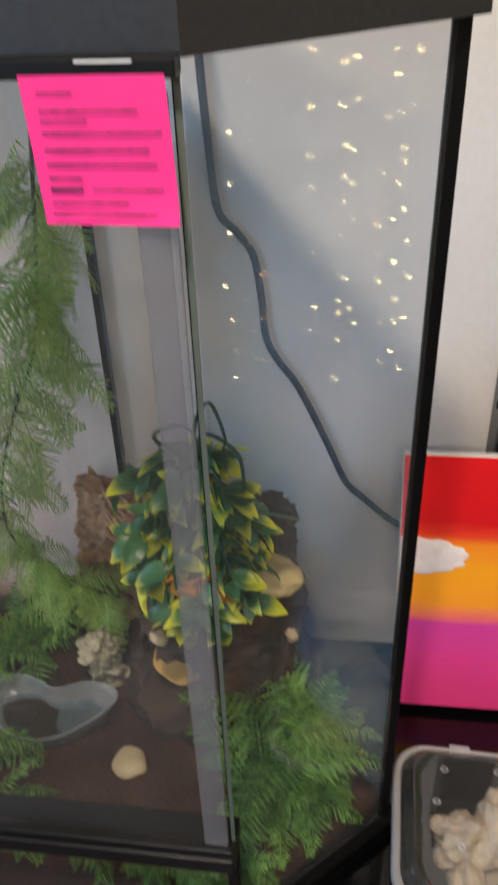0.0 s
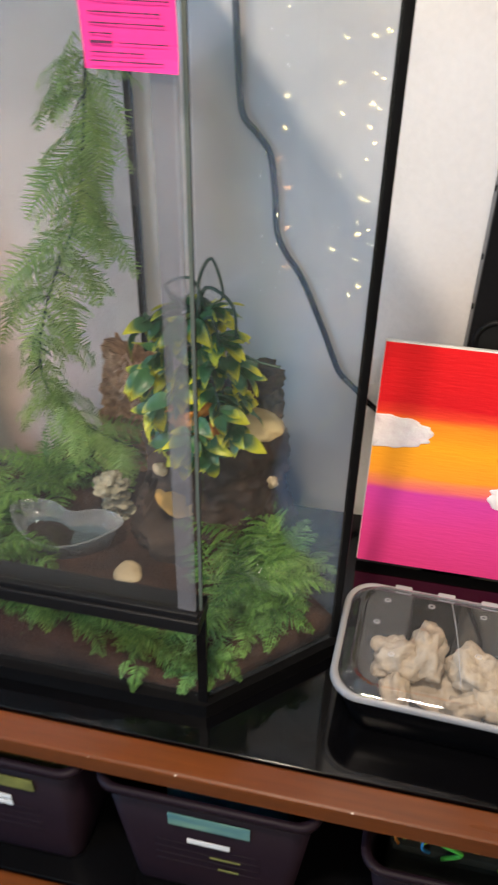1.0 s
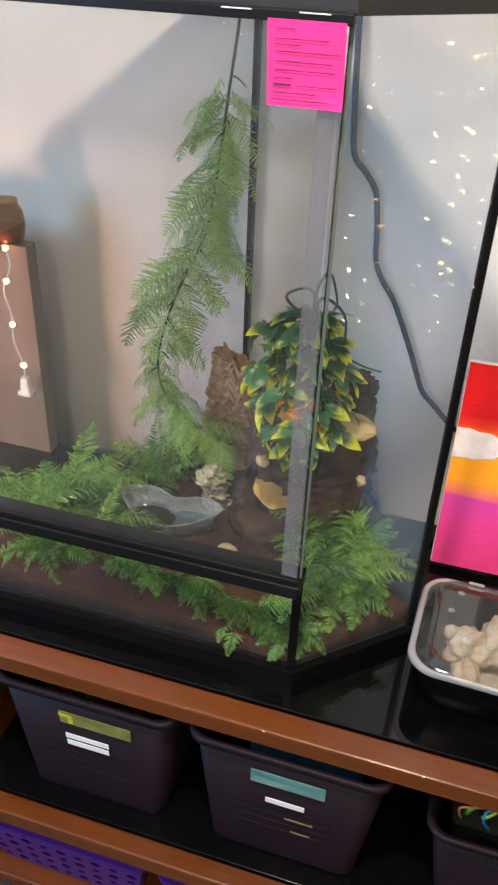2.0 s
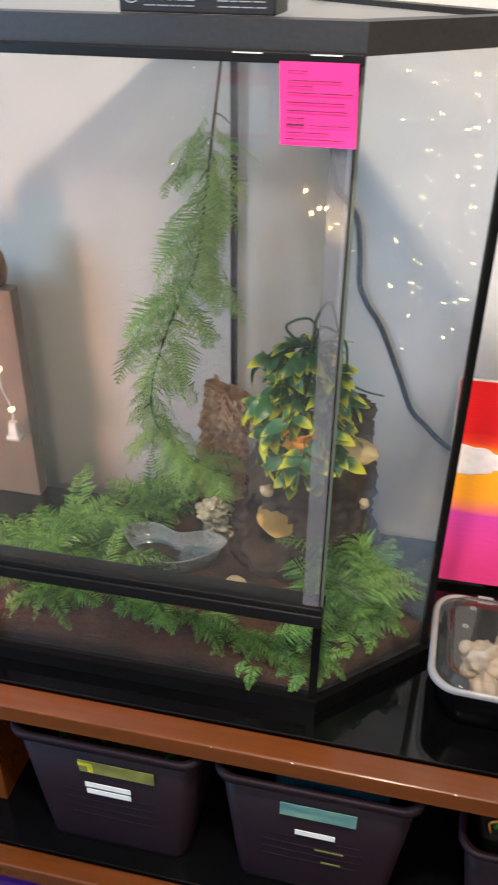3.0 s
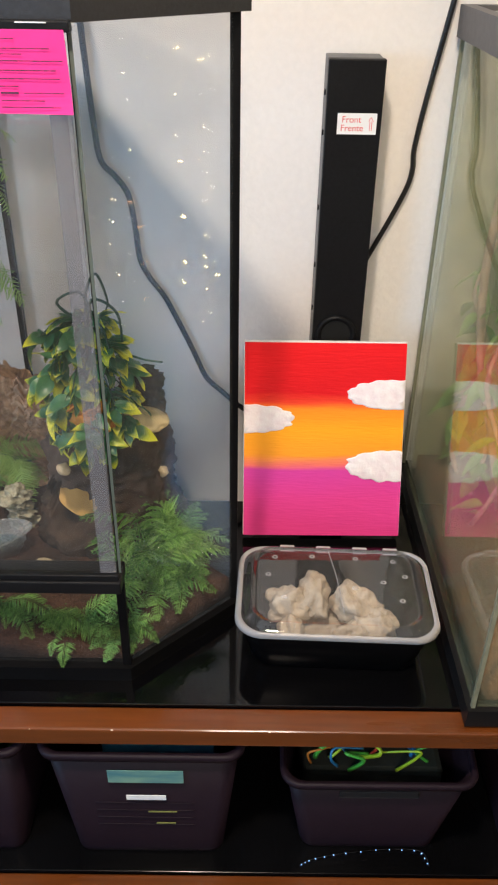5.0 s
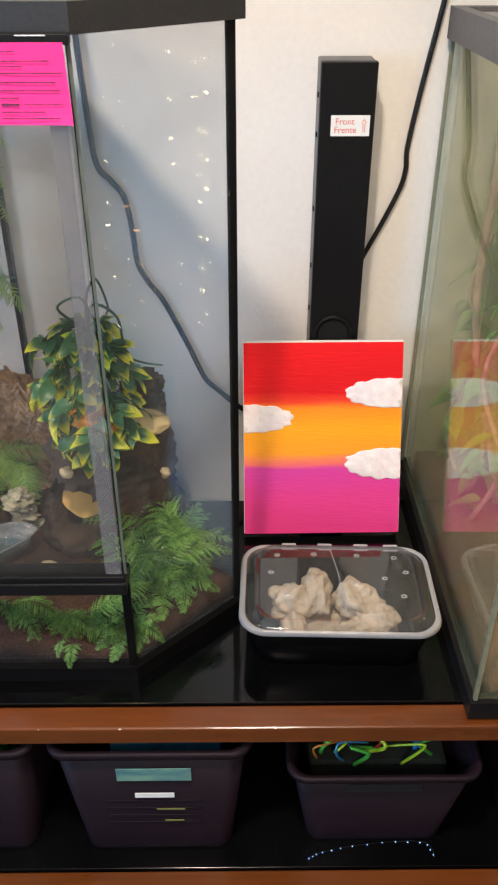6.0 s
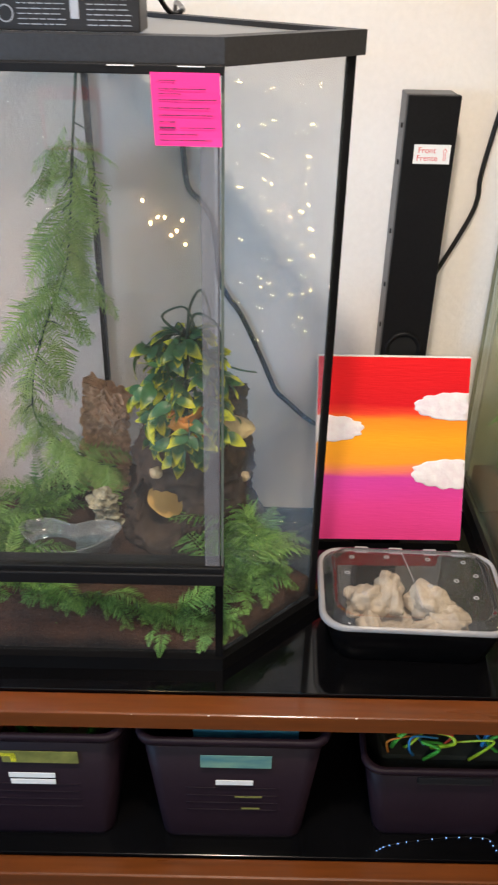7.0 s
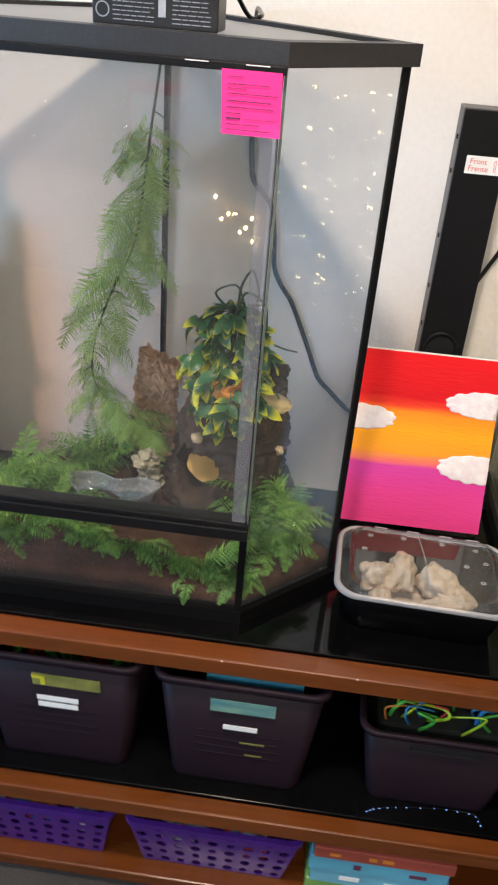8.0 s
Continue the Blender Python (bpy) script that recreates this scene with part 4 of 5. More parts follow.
lid = part("lid", loft([ring_at(o, 0.0855, 0.944), ring_at(o, 0.0880, 0.89), ring_at(o, 0.0975, 0.86), ring_at(o, 0.0975, 0.84), ring_at(o, 0.0945, 0.815), ring_at(o, 0.0945, 0.79), ring_at(o, 0.0945, 0.3)], False, True), CLEAR, tub, "clear domed lid")
lid.visible_shadow = False
rim = part("lid_rim", loft([ring_at(o, 0.0780, 1.0), ring_at(o, 0.0785, 1.005), ring_at(o, 0.0835, 0.997), ring_at(o, 0.0868, 0.985), ring_at(o, 0.0868, 0.956), ring_at(o, 0.0850, 0.944)], False, False), FROST, lid, "frosted lid rim")
for x in (-0.075, -0.015, 0.045, 0.095):
    part("lid_tab", box((x - 0.012, 0.0930, 0.0800), (x + 0.012, 0.1030, 0.0878), 0.0015), FROST, lid)
hole = [(0.004 * math.cos(k * math.tau / 14), 0.0032 * math.sin(k * math.tau / 14)) for k in range(14)]
for x, y in ((-0.095, 0.062), (-0.035, 0.066), (0.035, 0.064), (0.095, 0.060), (-0.105, 0.02), (0.110, 0.025), (-0.08, -0.03), (0.03, -0.005), (0.10, -0.03), (0.075, 0.01)):
    part("air_hole", loft([ring_at(hole, 0.0947, 1.2, (x, y)), ring_at(hole, 0.0962, 1.0, (x, y)), ring_at(hole, 0.0952, 0.6, (x, y))], False, False), FROST, lid)
part("crease", tube([(-0.008, 0.08, 0.0946), (0.002, 0.02, 0.0948), (0.010, -0.06, 0.0946)], 0.0006, 5), FROST, lid)
r = random.Random(9)
for i, (x, y, sx, sy, sz, z) in enumerate(((-0.072, 0.006, 0.034, 0.030, 0.030, 0.046), (-0.034, 0.022, 0.040, 0.026, 0.030, 0.052), (-0.066, -0.040, 0.038, 0.020, 0.018, 0.034),
                                         (0.034, 0.006, 0.030, 0.036, 0.032, 0.052), (0.068, -0.026, 0.030, 0.032, 0.026, 0.040), (0.026, -0.040, 0.028, 0.020, 0.020, 0.034))):
    t = part("lump", rock_mesh((sx, sy, sz), 0.55, 60 + i, 4), BREAD)
    t.matrix_basis = tub.matrix_basis @ pose(x, y, max(z - 0.004, 0.010 + sz * 0.9), r.uniform(-20, 20), r.uniform(-20, 20), r.uniform(0, 180))
    tagged(t, "irregular beige lump lying in the tub", "lump", "lumps in the tub")
part("crumbs", rock_mesh((0.060, 0.040, 0.005), 0.2, 77), BREAD, tub, "beige crumbs", m=Matrix.Translation((0, -0.005, 0.014)))

# the tower speaker behind the stand
SPX0, SPX1, SPY0, SPY1, SPZ = 0.2165, 0.3035, 0.530, 0.606, 1.392
tower = thing("tower_speaker", "slim black tower speaker standing upright against the wall", "speaker", (0.26, 0.568, 0))
off = Matrix.Translation((-0.26, -0.568, 0))


def spart(name, bm, mat, label="", parent=None):
    bmesh.ops.transform(bm, matrix=off, verts=bm.verts)
    return part(name, bm, mat, parent or tower, label)


spart("front_panel", box((SPX0, SPY0, 0.02), (SPX1, SPY0 + 0.018, SPZ), 0.002), SPEAKER, "black front panel")
spart("cabinet", box((SPX0 + 0.001, SPY0 + 0.0185, 0.02), (SPX1 - 0.001, SPY1, SPZ - 0.001), 0.002), SPEAKERSIDE, "dark grey cabinet side")
spart("plinth", box((SPX0 - 0.02, SPY0 - 0.01, 0), (SPX1 + 0.02, SPY1, 0.0195), 0.003), SPEAKER)
bm = bmesh.new()
rows = []
for rad, y in ((0.036, 0.0), (0.035, -0.005), (0.031, -0.006), (0.028, -0.002), (0.026, -0.0008)):
    rows.append([(0.2575 + rad * math.cos(k * math.tau / 40), SPY0 + y - 0.0005, 0.945 + rad * math.sin(k * math.tau / 40)) for k in range(40)])
loft(rows, False, False, bm)
port = spart("port_ring", bm, SPEAKER, "raised ring of the bass port")
# Flat dark disc in place of the port's shaded depth.
spart("port_shade_disc", loft([[(0.2575 + 0.0262 * math.cos(k * math.tau / 32), SPY0 - y, 0.945 + 0.0262 * math.sin(k * math.tau / 32)) for k in range(32)] for y in (0.0006, 0.0010)]), material("port_shade", (0.002, 0.002, 0.002), 0.9), "dark disc standing for the shade in the bass port", parent=port)
for z in (1.34, 1.28, 1.16, 1.06, 0.98):
    spart("screw", box((SPX0 - 0.0015, SPY0 + 0.034, z - 0.004), (SPX0 + 0.0008, SPY0 + 0.040, z + 0.004), 0.0006), SPEAKER)
label = thing("speaker_label", "small white paper label with red print on the speaker", "label", (0.2655, SPY0 - 0.0012, 1.3005))
part("paper", box((-0.0305, 0, -0.0155), (0.0305, 0.001, 0.0155)), PAPER, label)


def words(name, text, size, place, mat, parent):
    cu = bpy.data.curves.new(name, "FONT")
    cu.body, cu.size, cu.extrude = text, size, 0.0001
    ob = bpy.data.objects.new("temp_" + name, cu)
    scene.collection.objects.link(ob)
    dg = bpy.context.evaluated_depsgraph_get()
    me = bpy.data.meshes.new_from_object(ob.evaluated_get(dg))
    bpy.data.objects.remove(ob)
    me.materials.clear()
    me.materials.append(mat)
    return part(name, me, mat, parent, m=Matrix.Translation(place) @ Matrix.Rotation(radians(90), 4, "X"))


words("word", "Front", 0.0135, (-0.024, -0.0003, 0.0020), REDINK, label)
words("word", "Frente", 0.0135, (-0.0255, -0.0003, -0.0105), REDINK, label)
bm = bmesh.new()
for lo, hi in (((0.0195, -0.0006, -0.010), (0.0203, -0.0001, 0.004)), ((0.0225, -0.0006, -0.010), (0.0233, -0.0001, 0.004))):
    box(lo, hi, bm=bm)
for s in (-1, 1):
    v = [bm.verts.new(q) for q in ((0.0214, -0.0004, 0.0105), (0.0214 + s * 0.0042, -0.0004, 0.004), (0.0214 + s * 0.0032, -0.0004, 0.004), (0.0214, -0.0004, 0.0088))]
    bm.faces.new(v)
part("arrow", bm, REDINK, label, "red arrow")


def cable(name, pts, rad, label):
    ob = part(name, tube(pts, rad, 8, smooth_steps=7), CABLE)
    return tagged(ob, label, "cable")


W = WALL_Y - 0.006
cable("power_cable", [(-0.166, W, 1.50), (-0.164, W, 1.41), (-0.157, W, 1.28), (-0.150, W, 1.222), (-0.128, W, 1.196), (-0.108, W, 1.166), (-0.099, W, 1.11), (-0.094, W, 1.052), (-0.078, W, 1.016), (-0.050, W, 0.975), (-0.010, W, 0.888), (0.013, W, 0.832), (0.026, W, 0.808), (0.050, W, 0.785), (0.094, W, 0.745), (0.19, W, 0.68), (0.207, W, 0.52), (0.206, W, 0.03)], 0.0052, "flat black power cable hanging along the wall")
cable("speaker_cable", [(0.300, W - 0.002, 1.035), (0.315, W, 1.065), (0.345, W, 1.128), (0.368, W, 1.182), (0.375, W, 1.215), (0.374, W, 1.25), (0.385, W, 1.33), (0.408, W, 1.466), (0.43, W, 1.60), (0.44, W, 1.9), (0.44, W, 2.68)], 0.0045, "thick black cable running up the wall")
cable("hood_cable", [(-0.24, 0.126, 1.60), (-0.23, 0.24, 1.61), (-0.19, 0.36, 1.565), (-0.158, 0.42, GZ1 + 0.0320), (-0.140, 0.435, GZ1 + 0.0320), (-0.145, 0.49, GZ1 + 0.034), (-0.160, 0.57, 1.515), (-0.165, W - 0.004, 1.50)], 0.0036, "black cable lying across the hood")

# the carton on the hood
GREYPRINT = material("grey_print", (0.30, 0.32, 0.36), 0.6, grain=0.2)
pack = thing("supply_box", "black carton with white fine print standing on the hood", "carton", (-0.229, 0.092, GZ1 + 0.0284))
part("carton", box((-0.076, -0.032, 0), (0.076, 0.032, 0.14), 0.0015), material("black_card", (0.012, 0.012, 0.014), 0.4, grain=0.3), pack)
r = random.Random(2)
for cx, w, ns in ((-0.026, 0.050, 7), (0.044, 0.046, 8)):
    bm = bmesh.new()
    for i in range(ns):
        z = 0.006 + 0.0048 * i
        x = cx - w / 2
        while x < cx + w / 2 - 0.004:
            s = r.uniform(0.004, 0.012)
            box((x, -0.0326, z), (min(x + s, cx + w / 2), -0.0321, z + 0.0009), bm=bm)
            x += s + 0.0016
    tagged(part("fine_print", bm, GREYPRINT, pack, "white fine print"), kind="stuff")
o8 = [(0.0085 * math.cos(k * math.tau / 24), 0.0085 * math.sin(k * math.tau / 24)) for k in range(24)]
bm = ring([(x - 0.0635, z + 0.016) for x, z in o8], [(x * 0.84 - 0.0635, z * 0.84 + 0.016) for x, z in o8], 0, 0.0005)
bmesh.ops.transform(bm, matrix=Matrix.Translation((0, -0.0321, 0)) @ Matrix.Rotation(radians(90), 4, "X"), verts=bm.verts)
part("round_mark", bm, GREYPRINT, pack, "white ring mark")
part("pictogram", box((0.004, -0.0326, 0.012), (0.013, -0.0321, 0.034), 0.0002), GREYPRINT, pack)

# ---- the neighbouring tank ----
nt = thing("glass_tank", "second misty glass tank with lime green plants inside", "terrarium", (0.74, 0.27, TOP))
NX0, NX1, NY0, NY1, NZ1 = 0.425, 1.05, -0.030, 0.590, 1.462
noff = Matrix.Translation((-0.74, -0.27, -TOP))
NPLAN = [(NX0, NY0), (NX1, NY0), (NX1, NY1), (NX0, NY1)]


def npart(name, bm, mat, label="", shadow=True):
    bmesh.ops.transform(bm, matrix=noff, verts=bm.verts)
    ob = part(name, bm, mat, nt, label)
    ob.visible_shadow = shadow
    return ob


npart("base_frame", ring(offset(NPLAN, 0.008), offset(NPLAN, -0.012), TOP, TOP + 0.032), PLASTIC, "black base frame")
npart("top_frame", ring(offset(NPLAN, 0.008), offset(NPLAN, -0.012), NZ1 - 0.045, NZ1), FRAMEGREY, "grey top frame")
npart("lid", prism(offset(NPLAN, -0.0125), NZ1 - 0.010, NZ1 - 0.007), bpy.data.materials["mesh_screen"], "black mesh lid", False)
npart("floor_panel", prism(offset(NPLAN, -0.0125), TOP + 0.004, TOP + 0.010), PLASTIC)
for nm, a, b in (("side_glass", (NX0 + 0.003, NY0 + 0.006), (NX0 + 0.003, NY1 - 0.006)), ("front_glass", (NX0 + 0.006, NY0 + 0.003), (NX1 - 0.006, NY0 + 0.003)),
                 ("side_glass", (NX1 - 0.003, NY0 + 0.006), (NX1 - 0.003, NY1 - 0.006)), ("back_glass", (NX0 + 0.006, NY1 - 0.003), (NX1 - 0.006, NY1 - 0.003))):
    npart(nm, slab(a, b, TOP + 0.0325, NZ1 - 0.0455, 0.005), MIST, "misty glass", False)
for x, y in NPLAN:
    s = 0.0028
    npart("corner_seal", box((x - s, y - s, TOP + 0.0325), (x + s, y + s, NZ1 - 0.0455)), PALESEAL)
npart("moss_panel", box((NX0 + 0.014, NY1 - 0.022, TOP + 0.0335), (NX1 - 0.014, NY1 - 0.008, NZ1 - 0.05), 0.002), material("moss_back", (0.25, 0.23, 0.12), 0.9, grain=0.4, scale=24, bump=0.8, patch=7, second=(0.12, 0.15, 0.05)), "olive brown textured back panel")
rows = []
oo = rounded(0.595, 0.595, 0.02, 3)
rows = [[(0.741 + x * c, 0.28 + y * c, z + (0.012 * noise.noise(Vector((x * c * 9, y * c * 9, 0))) if c < 1 else 0)) for x, y in oo] for c, z in ((1.0, 0.611), (1.0, 0.665), (0.85, 0.672), (0.6, 0.675), (0.3, 0.678), (0.1, 0.68))]
tagged(part("tank_soil", loft(rows), material("red_soil", (0.16, 0.075, 0.035), 0.95, grain=0.4, scale=200, bump=0.8)), "reddish brown soil in the second tank", "soil", "", "stuff")
r = random.Random(3)
LIMES = [leaf_mesh(0.12, 0.035, 0.8, 0.3, 8), leaf_mesh(0.09, 0.045, 0.4, 0.3, 9)]
for me in LIMES:
    me.materials.clear()
    me.materials.append(LIME)
for i, (x, y) in enumerate(((0.52, 0.43), (0.60, 0.36), (0.50, 0.34), (0.70, 0.46), (0.86, 0.40), (0.51, 0.50), (0.60, 0.50))):
    t = thing("vine_plant", "tall lime green leafy vine in the second tank", "plant", (x, y, 0.665), "plants in the second tank")
    h = r.uniform(0.45, 0.72)
    pts = [(0, 0, 0)] + [(r.uniform(-0.03, 0.04), r.uniform(-0.04, 0.04), h * k / 5) for k in range(1, 6)]
    part("stem", tube(pts, 0.005, 6, 0.6, smooth_steps=4), BARK, t)
    for j in range(24):
        u = 0.2 + 4.75 * j / 24
        k = int(u)
        p = Vector(pts[k]).lerp(Vector(pts[min(k + 1, 5)]), u - k)
        part("leaf", LIMES[j % 2], None, t, m=Matrix.Translation(p) @ Matrix.Rotation(r.uniform(0, math.tau), 4, "Z") @ Matrix.Rotation(radians(r.uniform(-10, 60)), 4, "Y") @ Matrix.Scale(r.uniform(0.5, 0.72), 4))
t = part("hanging_branch", tube([(0.475, 0.46, 1.40), (0.482, 0.44, 1.25), (0.475, 0.43, 1.10), (0.49, 0.42, 0.95), (0.53, 0.40, 0.80), (0.56, 0.38, 0.66)], 0.008, 7, 0.7), BARK)
tagged(t, "thin dark branch leaning in the second tank", "branch")

def dome_lamp(x, y):
    """A clamp lamp's spun dome standing mouth down on the mesh lid, with its bulb."""
    t = thing("dome_lamp", "black dome reptile lamp, lit, on the second tank", "lamp", (x, y, NZ1 - 0.0068))
    def turn(profile, n=32):
        return [[(q * math.cos(k * math.tau / n), q * math.sin(k * math.tau / n), z) for k in range(n)] for q, z in profile]
    part("dome", loft(turn(((0.070, 0.0), (0.066, 0.035), (0.050, 0.066), (0.024, 0.082), (0.024, 0.135), (0.016, 0.140)))), HOOD, t, "black dome")
    part("reflector", loft(turn(((0.0685, 0.0005), (0.0645, 0.034), (0.0485, 0.064), (0.022, 0.079))), False, False), WHITEPLASTIC, t, "pale inside of the dome")
    bm = bmesh.new()
    bmesh.ops.create_icosphere(bm, subdivisions=3, radius=0.026, matrix=Matrix.Translation((0, 0, 0.038)))
    part("bulb", bm, HEATBULB, t, "lit bulb", smooth=True)


dome_lamp(0.735, 0.150)

# ---- the grey-brown board and the string of lights ----
t = part("upright_board", box((-1.02, 0.455, TOP + 0.0003), (-0.690, 0.487, 1.040), 0.002), BOXWOOD)
tagged(t, "tall grey-brown wooden panel standing on the stand", "panel")


def light_string(name, pts, bulbs, label, wire, bulb, rad, wirerad=0.0009):
    """A thin wire along the points with small bulbs on it; the first point is its hook."""
    base = Vector(pts[0])
    t = thing(name, label, "string lights", base, "string lights")
    part("wire", tube([Vector(p) - base for p in pts], wirerad, 5, smooth_steps=4), wire, t)
    bm = bmesh.new()
    bmesh.ops.create_icosphere(bm, subdivisions=1, radius=rad)
    me = mesh_of(bm, "bulb", bulb)
    for k in range(bulbs):
        u = (k + 0.5) / bulbs * (len(pts) - 1)
        i = int(u)
        p = Vector(pts[i]).lerp(Vector(pts[i + 1]), u - i) - base
        part("bulb", me, bulb, t, m=Matrix.Translation(p))
    return t


s = light_string("string_lights", [(-0.735, 0.452, 1.042), (-0.722, 0.440, 1.038), (-0.708, 0.425, 1.012), (-0.722, 0.418, 0.97), (-0.713, 0.418, 0.923), (-0.716, 0.418, 0.87), (-0.702, 0.418, 0.825), (-0.703, 0.418, 0.795)], 4, "warm white string lights with a white plug hung over the panel", WHITEPLASTIC, AMBERBULB, 0.006, 0.0018)
part("plug", loft([ring_at(rounded(0.02, 0.016, 0.004, 3), z, c) for z, c in ((0.0, 0.7), (-0.012, 0.9), (-0.028, 1.0), (-0.030, 1.5), (-0.036, 1.5))]), WHITEPLASTIC, s, "white plug", m=Matrix.Translation((0.032, -0.034, -0.247)))
r = random.Random(17)
for y in (-0.19, -0.15, -0.02, 0.035, 0.055, 0.12, 0.135, 0.165):
    pts = [(NX1 - 0.004, max(y, NY0 + 0.008), NZ1 + 0.0012)] + [(NX1 + 0.013, y + r.uniform(-0.016, 0.016), NZ1 - 0.04 - 0.13 * k + r.uniform(-0.05, 0.05)) for k in range(7)]
    light_string("string_lights", pts, r.randrange(10, 15), "warm fairy lights on a thin wire draped over the second tank", CABLE, WARMBULB, 0.0030 + 0.0016 * r.random(), 0.0006)
light_string("string_lights", [(-0.62, -3.274, 0.56), (-0.56, -3.27, 0.38), (-0.50, -3.27, 0.45), (-0.45, -3.27, 0.30), (-0.40, -3.27, 0.42), (-0.38, -3.27, 0.22)], 8, "short string of warm fairy lights pinned on the wall", CABLE, WARMBULB, 0.010, 0.0008)
# Blue reflections in the shelf's gloss, built as tiny glowing beads.
light_string("led_glints", [(0.196, -0.060, MID + 0.003), (0.215, -0.050, MID + 0.003), (0.26, -0.040, MID + 0.003), (0.335, -0.031, MID + 0.003), (0.395, -0.033, MID + 0.003), (0.405, -0.058, MID + 0.003)], 15,
             "tiny blue glints of lights mirrored in the middle shelf", CABLE, BLUEGLINT, 0.0011, 0.0005)

# Unseen lamp, added to give the pinkish glow on the left of the wall.
lamp = thing("glow_lamp", "small warm globe lamp, added out of view for wall glow", "lamp", (-0.86, 0.07, TOP + 0.0003))
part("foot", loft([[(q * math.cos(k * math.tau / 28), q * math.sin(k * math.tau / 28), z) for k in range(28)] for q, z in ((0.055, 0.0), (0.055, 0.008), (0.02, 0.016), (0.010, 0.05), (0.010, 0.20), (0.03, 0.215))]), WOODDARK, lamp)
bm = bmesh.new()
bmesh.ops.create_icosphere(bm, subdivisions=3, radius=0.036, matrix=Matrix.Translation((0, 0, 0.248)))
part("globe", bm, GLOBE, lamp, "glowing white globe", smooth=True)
jar = thing("glass_jar", "small amber glass jar standing on the wooden panel", "jar", (-0.735, 0.471, 1.0403))
prof = ((0.022, 0.0), (0.030, 0.006), (0.034, 0.030), (0.031, 0.055), (0.024, 0.066), (0.025, 0.074))
part("jar_body", loft([[(q * math.cos(k * math.tau / 24), q * math.sin(k * math.tau / 24), z) for k in range(24)] for q, z in prof], True, False), glass_material("amber_glass", (0.55, 0.30, 0.10), 1.5, haze=0.08, milk=(0.4, 0.22, 0.08)), jar)
part("candle", loft([[(q * math.cos(k * math.tau / 16), q * math.sin(k * math.tau / 16), z) for k in range(16)] for q, z in ((0.022, 0.004), (0.026, 0.028), (0.004, 0.030))]), SHELL, jar, "cream wax")

# ---- bins, baskets and books ----
def storage_bin(x0, x1, y0, z1, depth, label, low=0.0, handle=False):
    """A tapered bin with a rolled rim; y0 is its front at the rim, low is how far its front rim dips."""
    w, cx, cy = x1 - x0, (x0 + x1) / 2, y0 + depth / 2
    t = thing("storage_bin", label, "storage bin", (cx, cy, MID + 0.0005), "bins on the middle shelf")
    h = z1 - MID - 0.0005
    o = rounded(w, depth, 0.028, 5)
    k = 0.82

    def ringz(f, sc, grow=0.0):
        return [(x * (sc + grow / w), y * (sc + 0.10 * (1 - (sc - k) / (1 - k)) + grow / depth), f * h) for x, y in o]
    part("body", loft([ringz(0.0, k), ringz(0.03, k + 0.005), ringz(0.97, 0.99), ringz(0.97, 0.985, -0.005), ringz(0.03, k + 0.005, -0.006), ringz(0.02, k, -0.01)], True, True), BIN, t)
    part("rim", loft([ringz(0.955, 0.99, 0.0005), ringz(0.955, 1.0, 0.012), ringz(0.985, 1.0, 0.014), ringz(1.0, 1.0, 0.010), ringz(1.0, 1.0, -0.004), ringz(0.955, 0.985, -0.002)], False, False), BIN, t)
    for i in range(4):
        z = h * (0.30 + 0.075 * i)
        f = -depth / 2 * (k + 0.10 * (1 - (z / h)) + (1 - k) * z / h)
        part("rib", tube([(-w * 0.26, f - 0.0006, z), (0, f - 0.0008, z), (w * 0.26, f - 0.0006, z)], 0.0009, 5), BIN, t)
    return t, h, k


def front_y(h, k, depth, z):
    return -depth / 2 * (k + 0.10 * (1 - z / h) + (1 - k) * z / h)


def bin_tag(t, h, k, depth, x, z, w, hh, mat, name, label, roll=0.0):
    slope = math.degrees(math.atan2(depth / 2 * (1 - k - 0.10), h))
    f = front_y(h, k, depth, z) - 0.0032
    part(name, box((-w / 2, -0.0006, -hh / 2), (w / 2, 0.0006, hh / 2)), mat, t, label, m=pose(x, f, z, slope, roll, 0))


TEAL = material("teal_card", (0.15, 0.27, 0.20), 0.5, grain=0.3, scale=14, stretch=(1, 1, 4), second=(0.04, 0.17, 0.22), patch=16)
BLUEBOOK = material("blue_board", (0.05, 0.30, 0.42), 0.45, grain=0.25, second=(0.02, 0.12, 0.28), patch=9)
OLIVE = material("olive_card", (0.24, 0.24, 0.06), 0.5, grain=0.25, second=(0.06, 0.07, 0.02))
YELLOW = material("yellow_print", (0.75, 0.72, 0.04), 0.5, grain=0.1)
DEP = 0.36
t, h, k = storage_bin(-0.192, 0.100, -0.050, 0.547, DEP, "tapered dark plum plastic bin with one white name strip")
bin_tag(t, h, k, DEP, 0.005, h * 0.80, 0.112, 0.030, TEAL, "handle_gap", "teal card showing in the handle opening")
bin_tag(t, h, k, DEP, 0.003, h * 0.595, 0.060, 0.0115, PAPER, "name_strip", "white name strip")
# Two reflections on the bin's ribs, put in as olive strips.
bin_tag(t, h, k, DEP, 0.030, h * 0.33, 0.030, 0.003, OLIVE, "glint_strip", "thin olive strip standing for a reflection on the bin")
bin_tag(t, h, k, DEP, 0.026, h * 0.45, 0.044, 0.0028, OLIVE, "glint_strip", "thin olive strip painted as a glint on the bin")
q = part("board_game", box((-0.065, -0.140, 0.02), (0.105, 0.12, h + 0.007), 0.002), BLUEBOOK, m=t.matrix_basis.copy())
tagged(q, "teal blue flat box standing in the bin", "box")
t, h, k = storage_bin(-0.515, -0.222, -0.050, 0.550, DEP, "tapered dark plum plastic bin with two white name strips, holding toys")
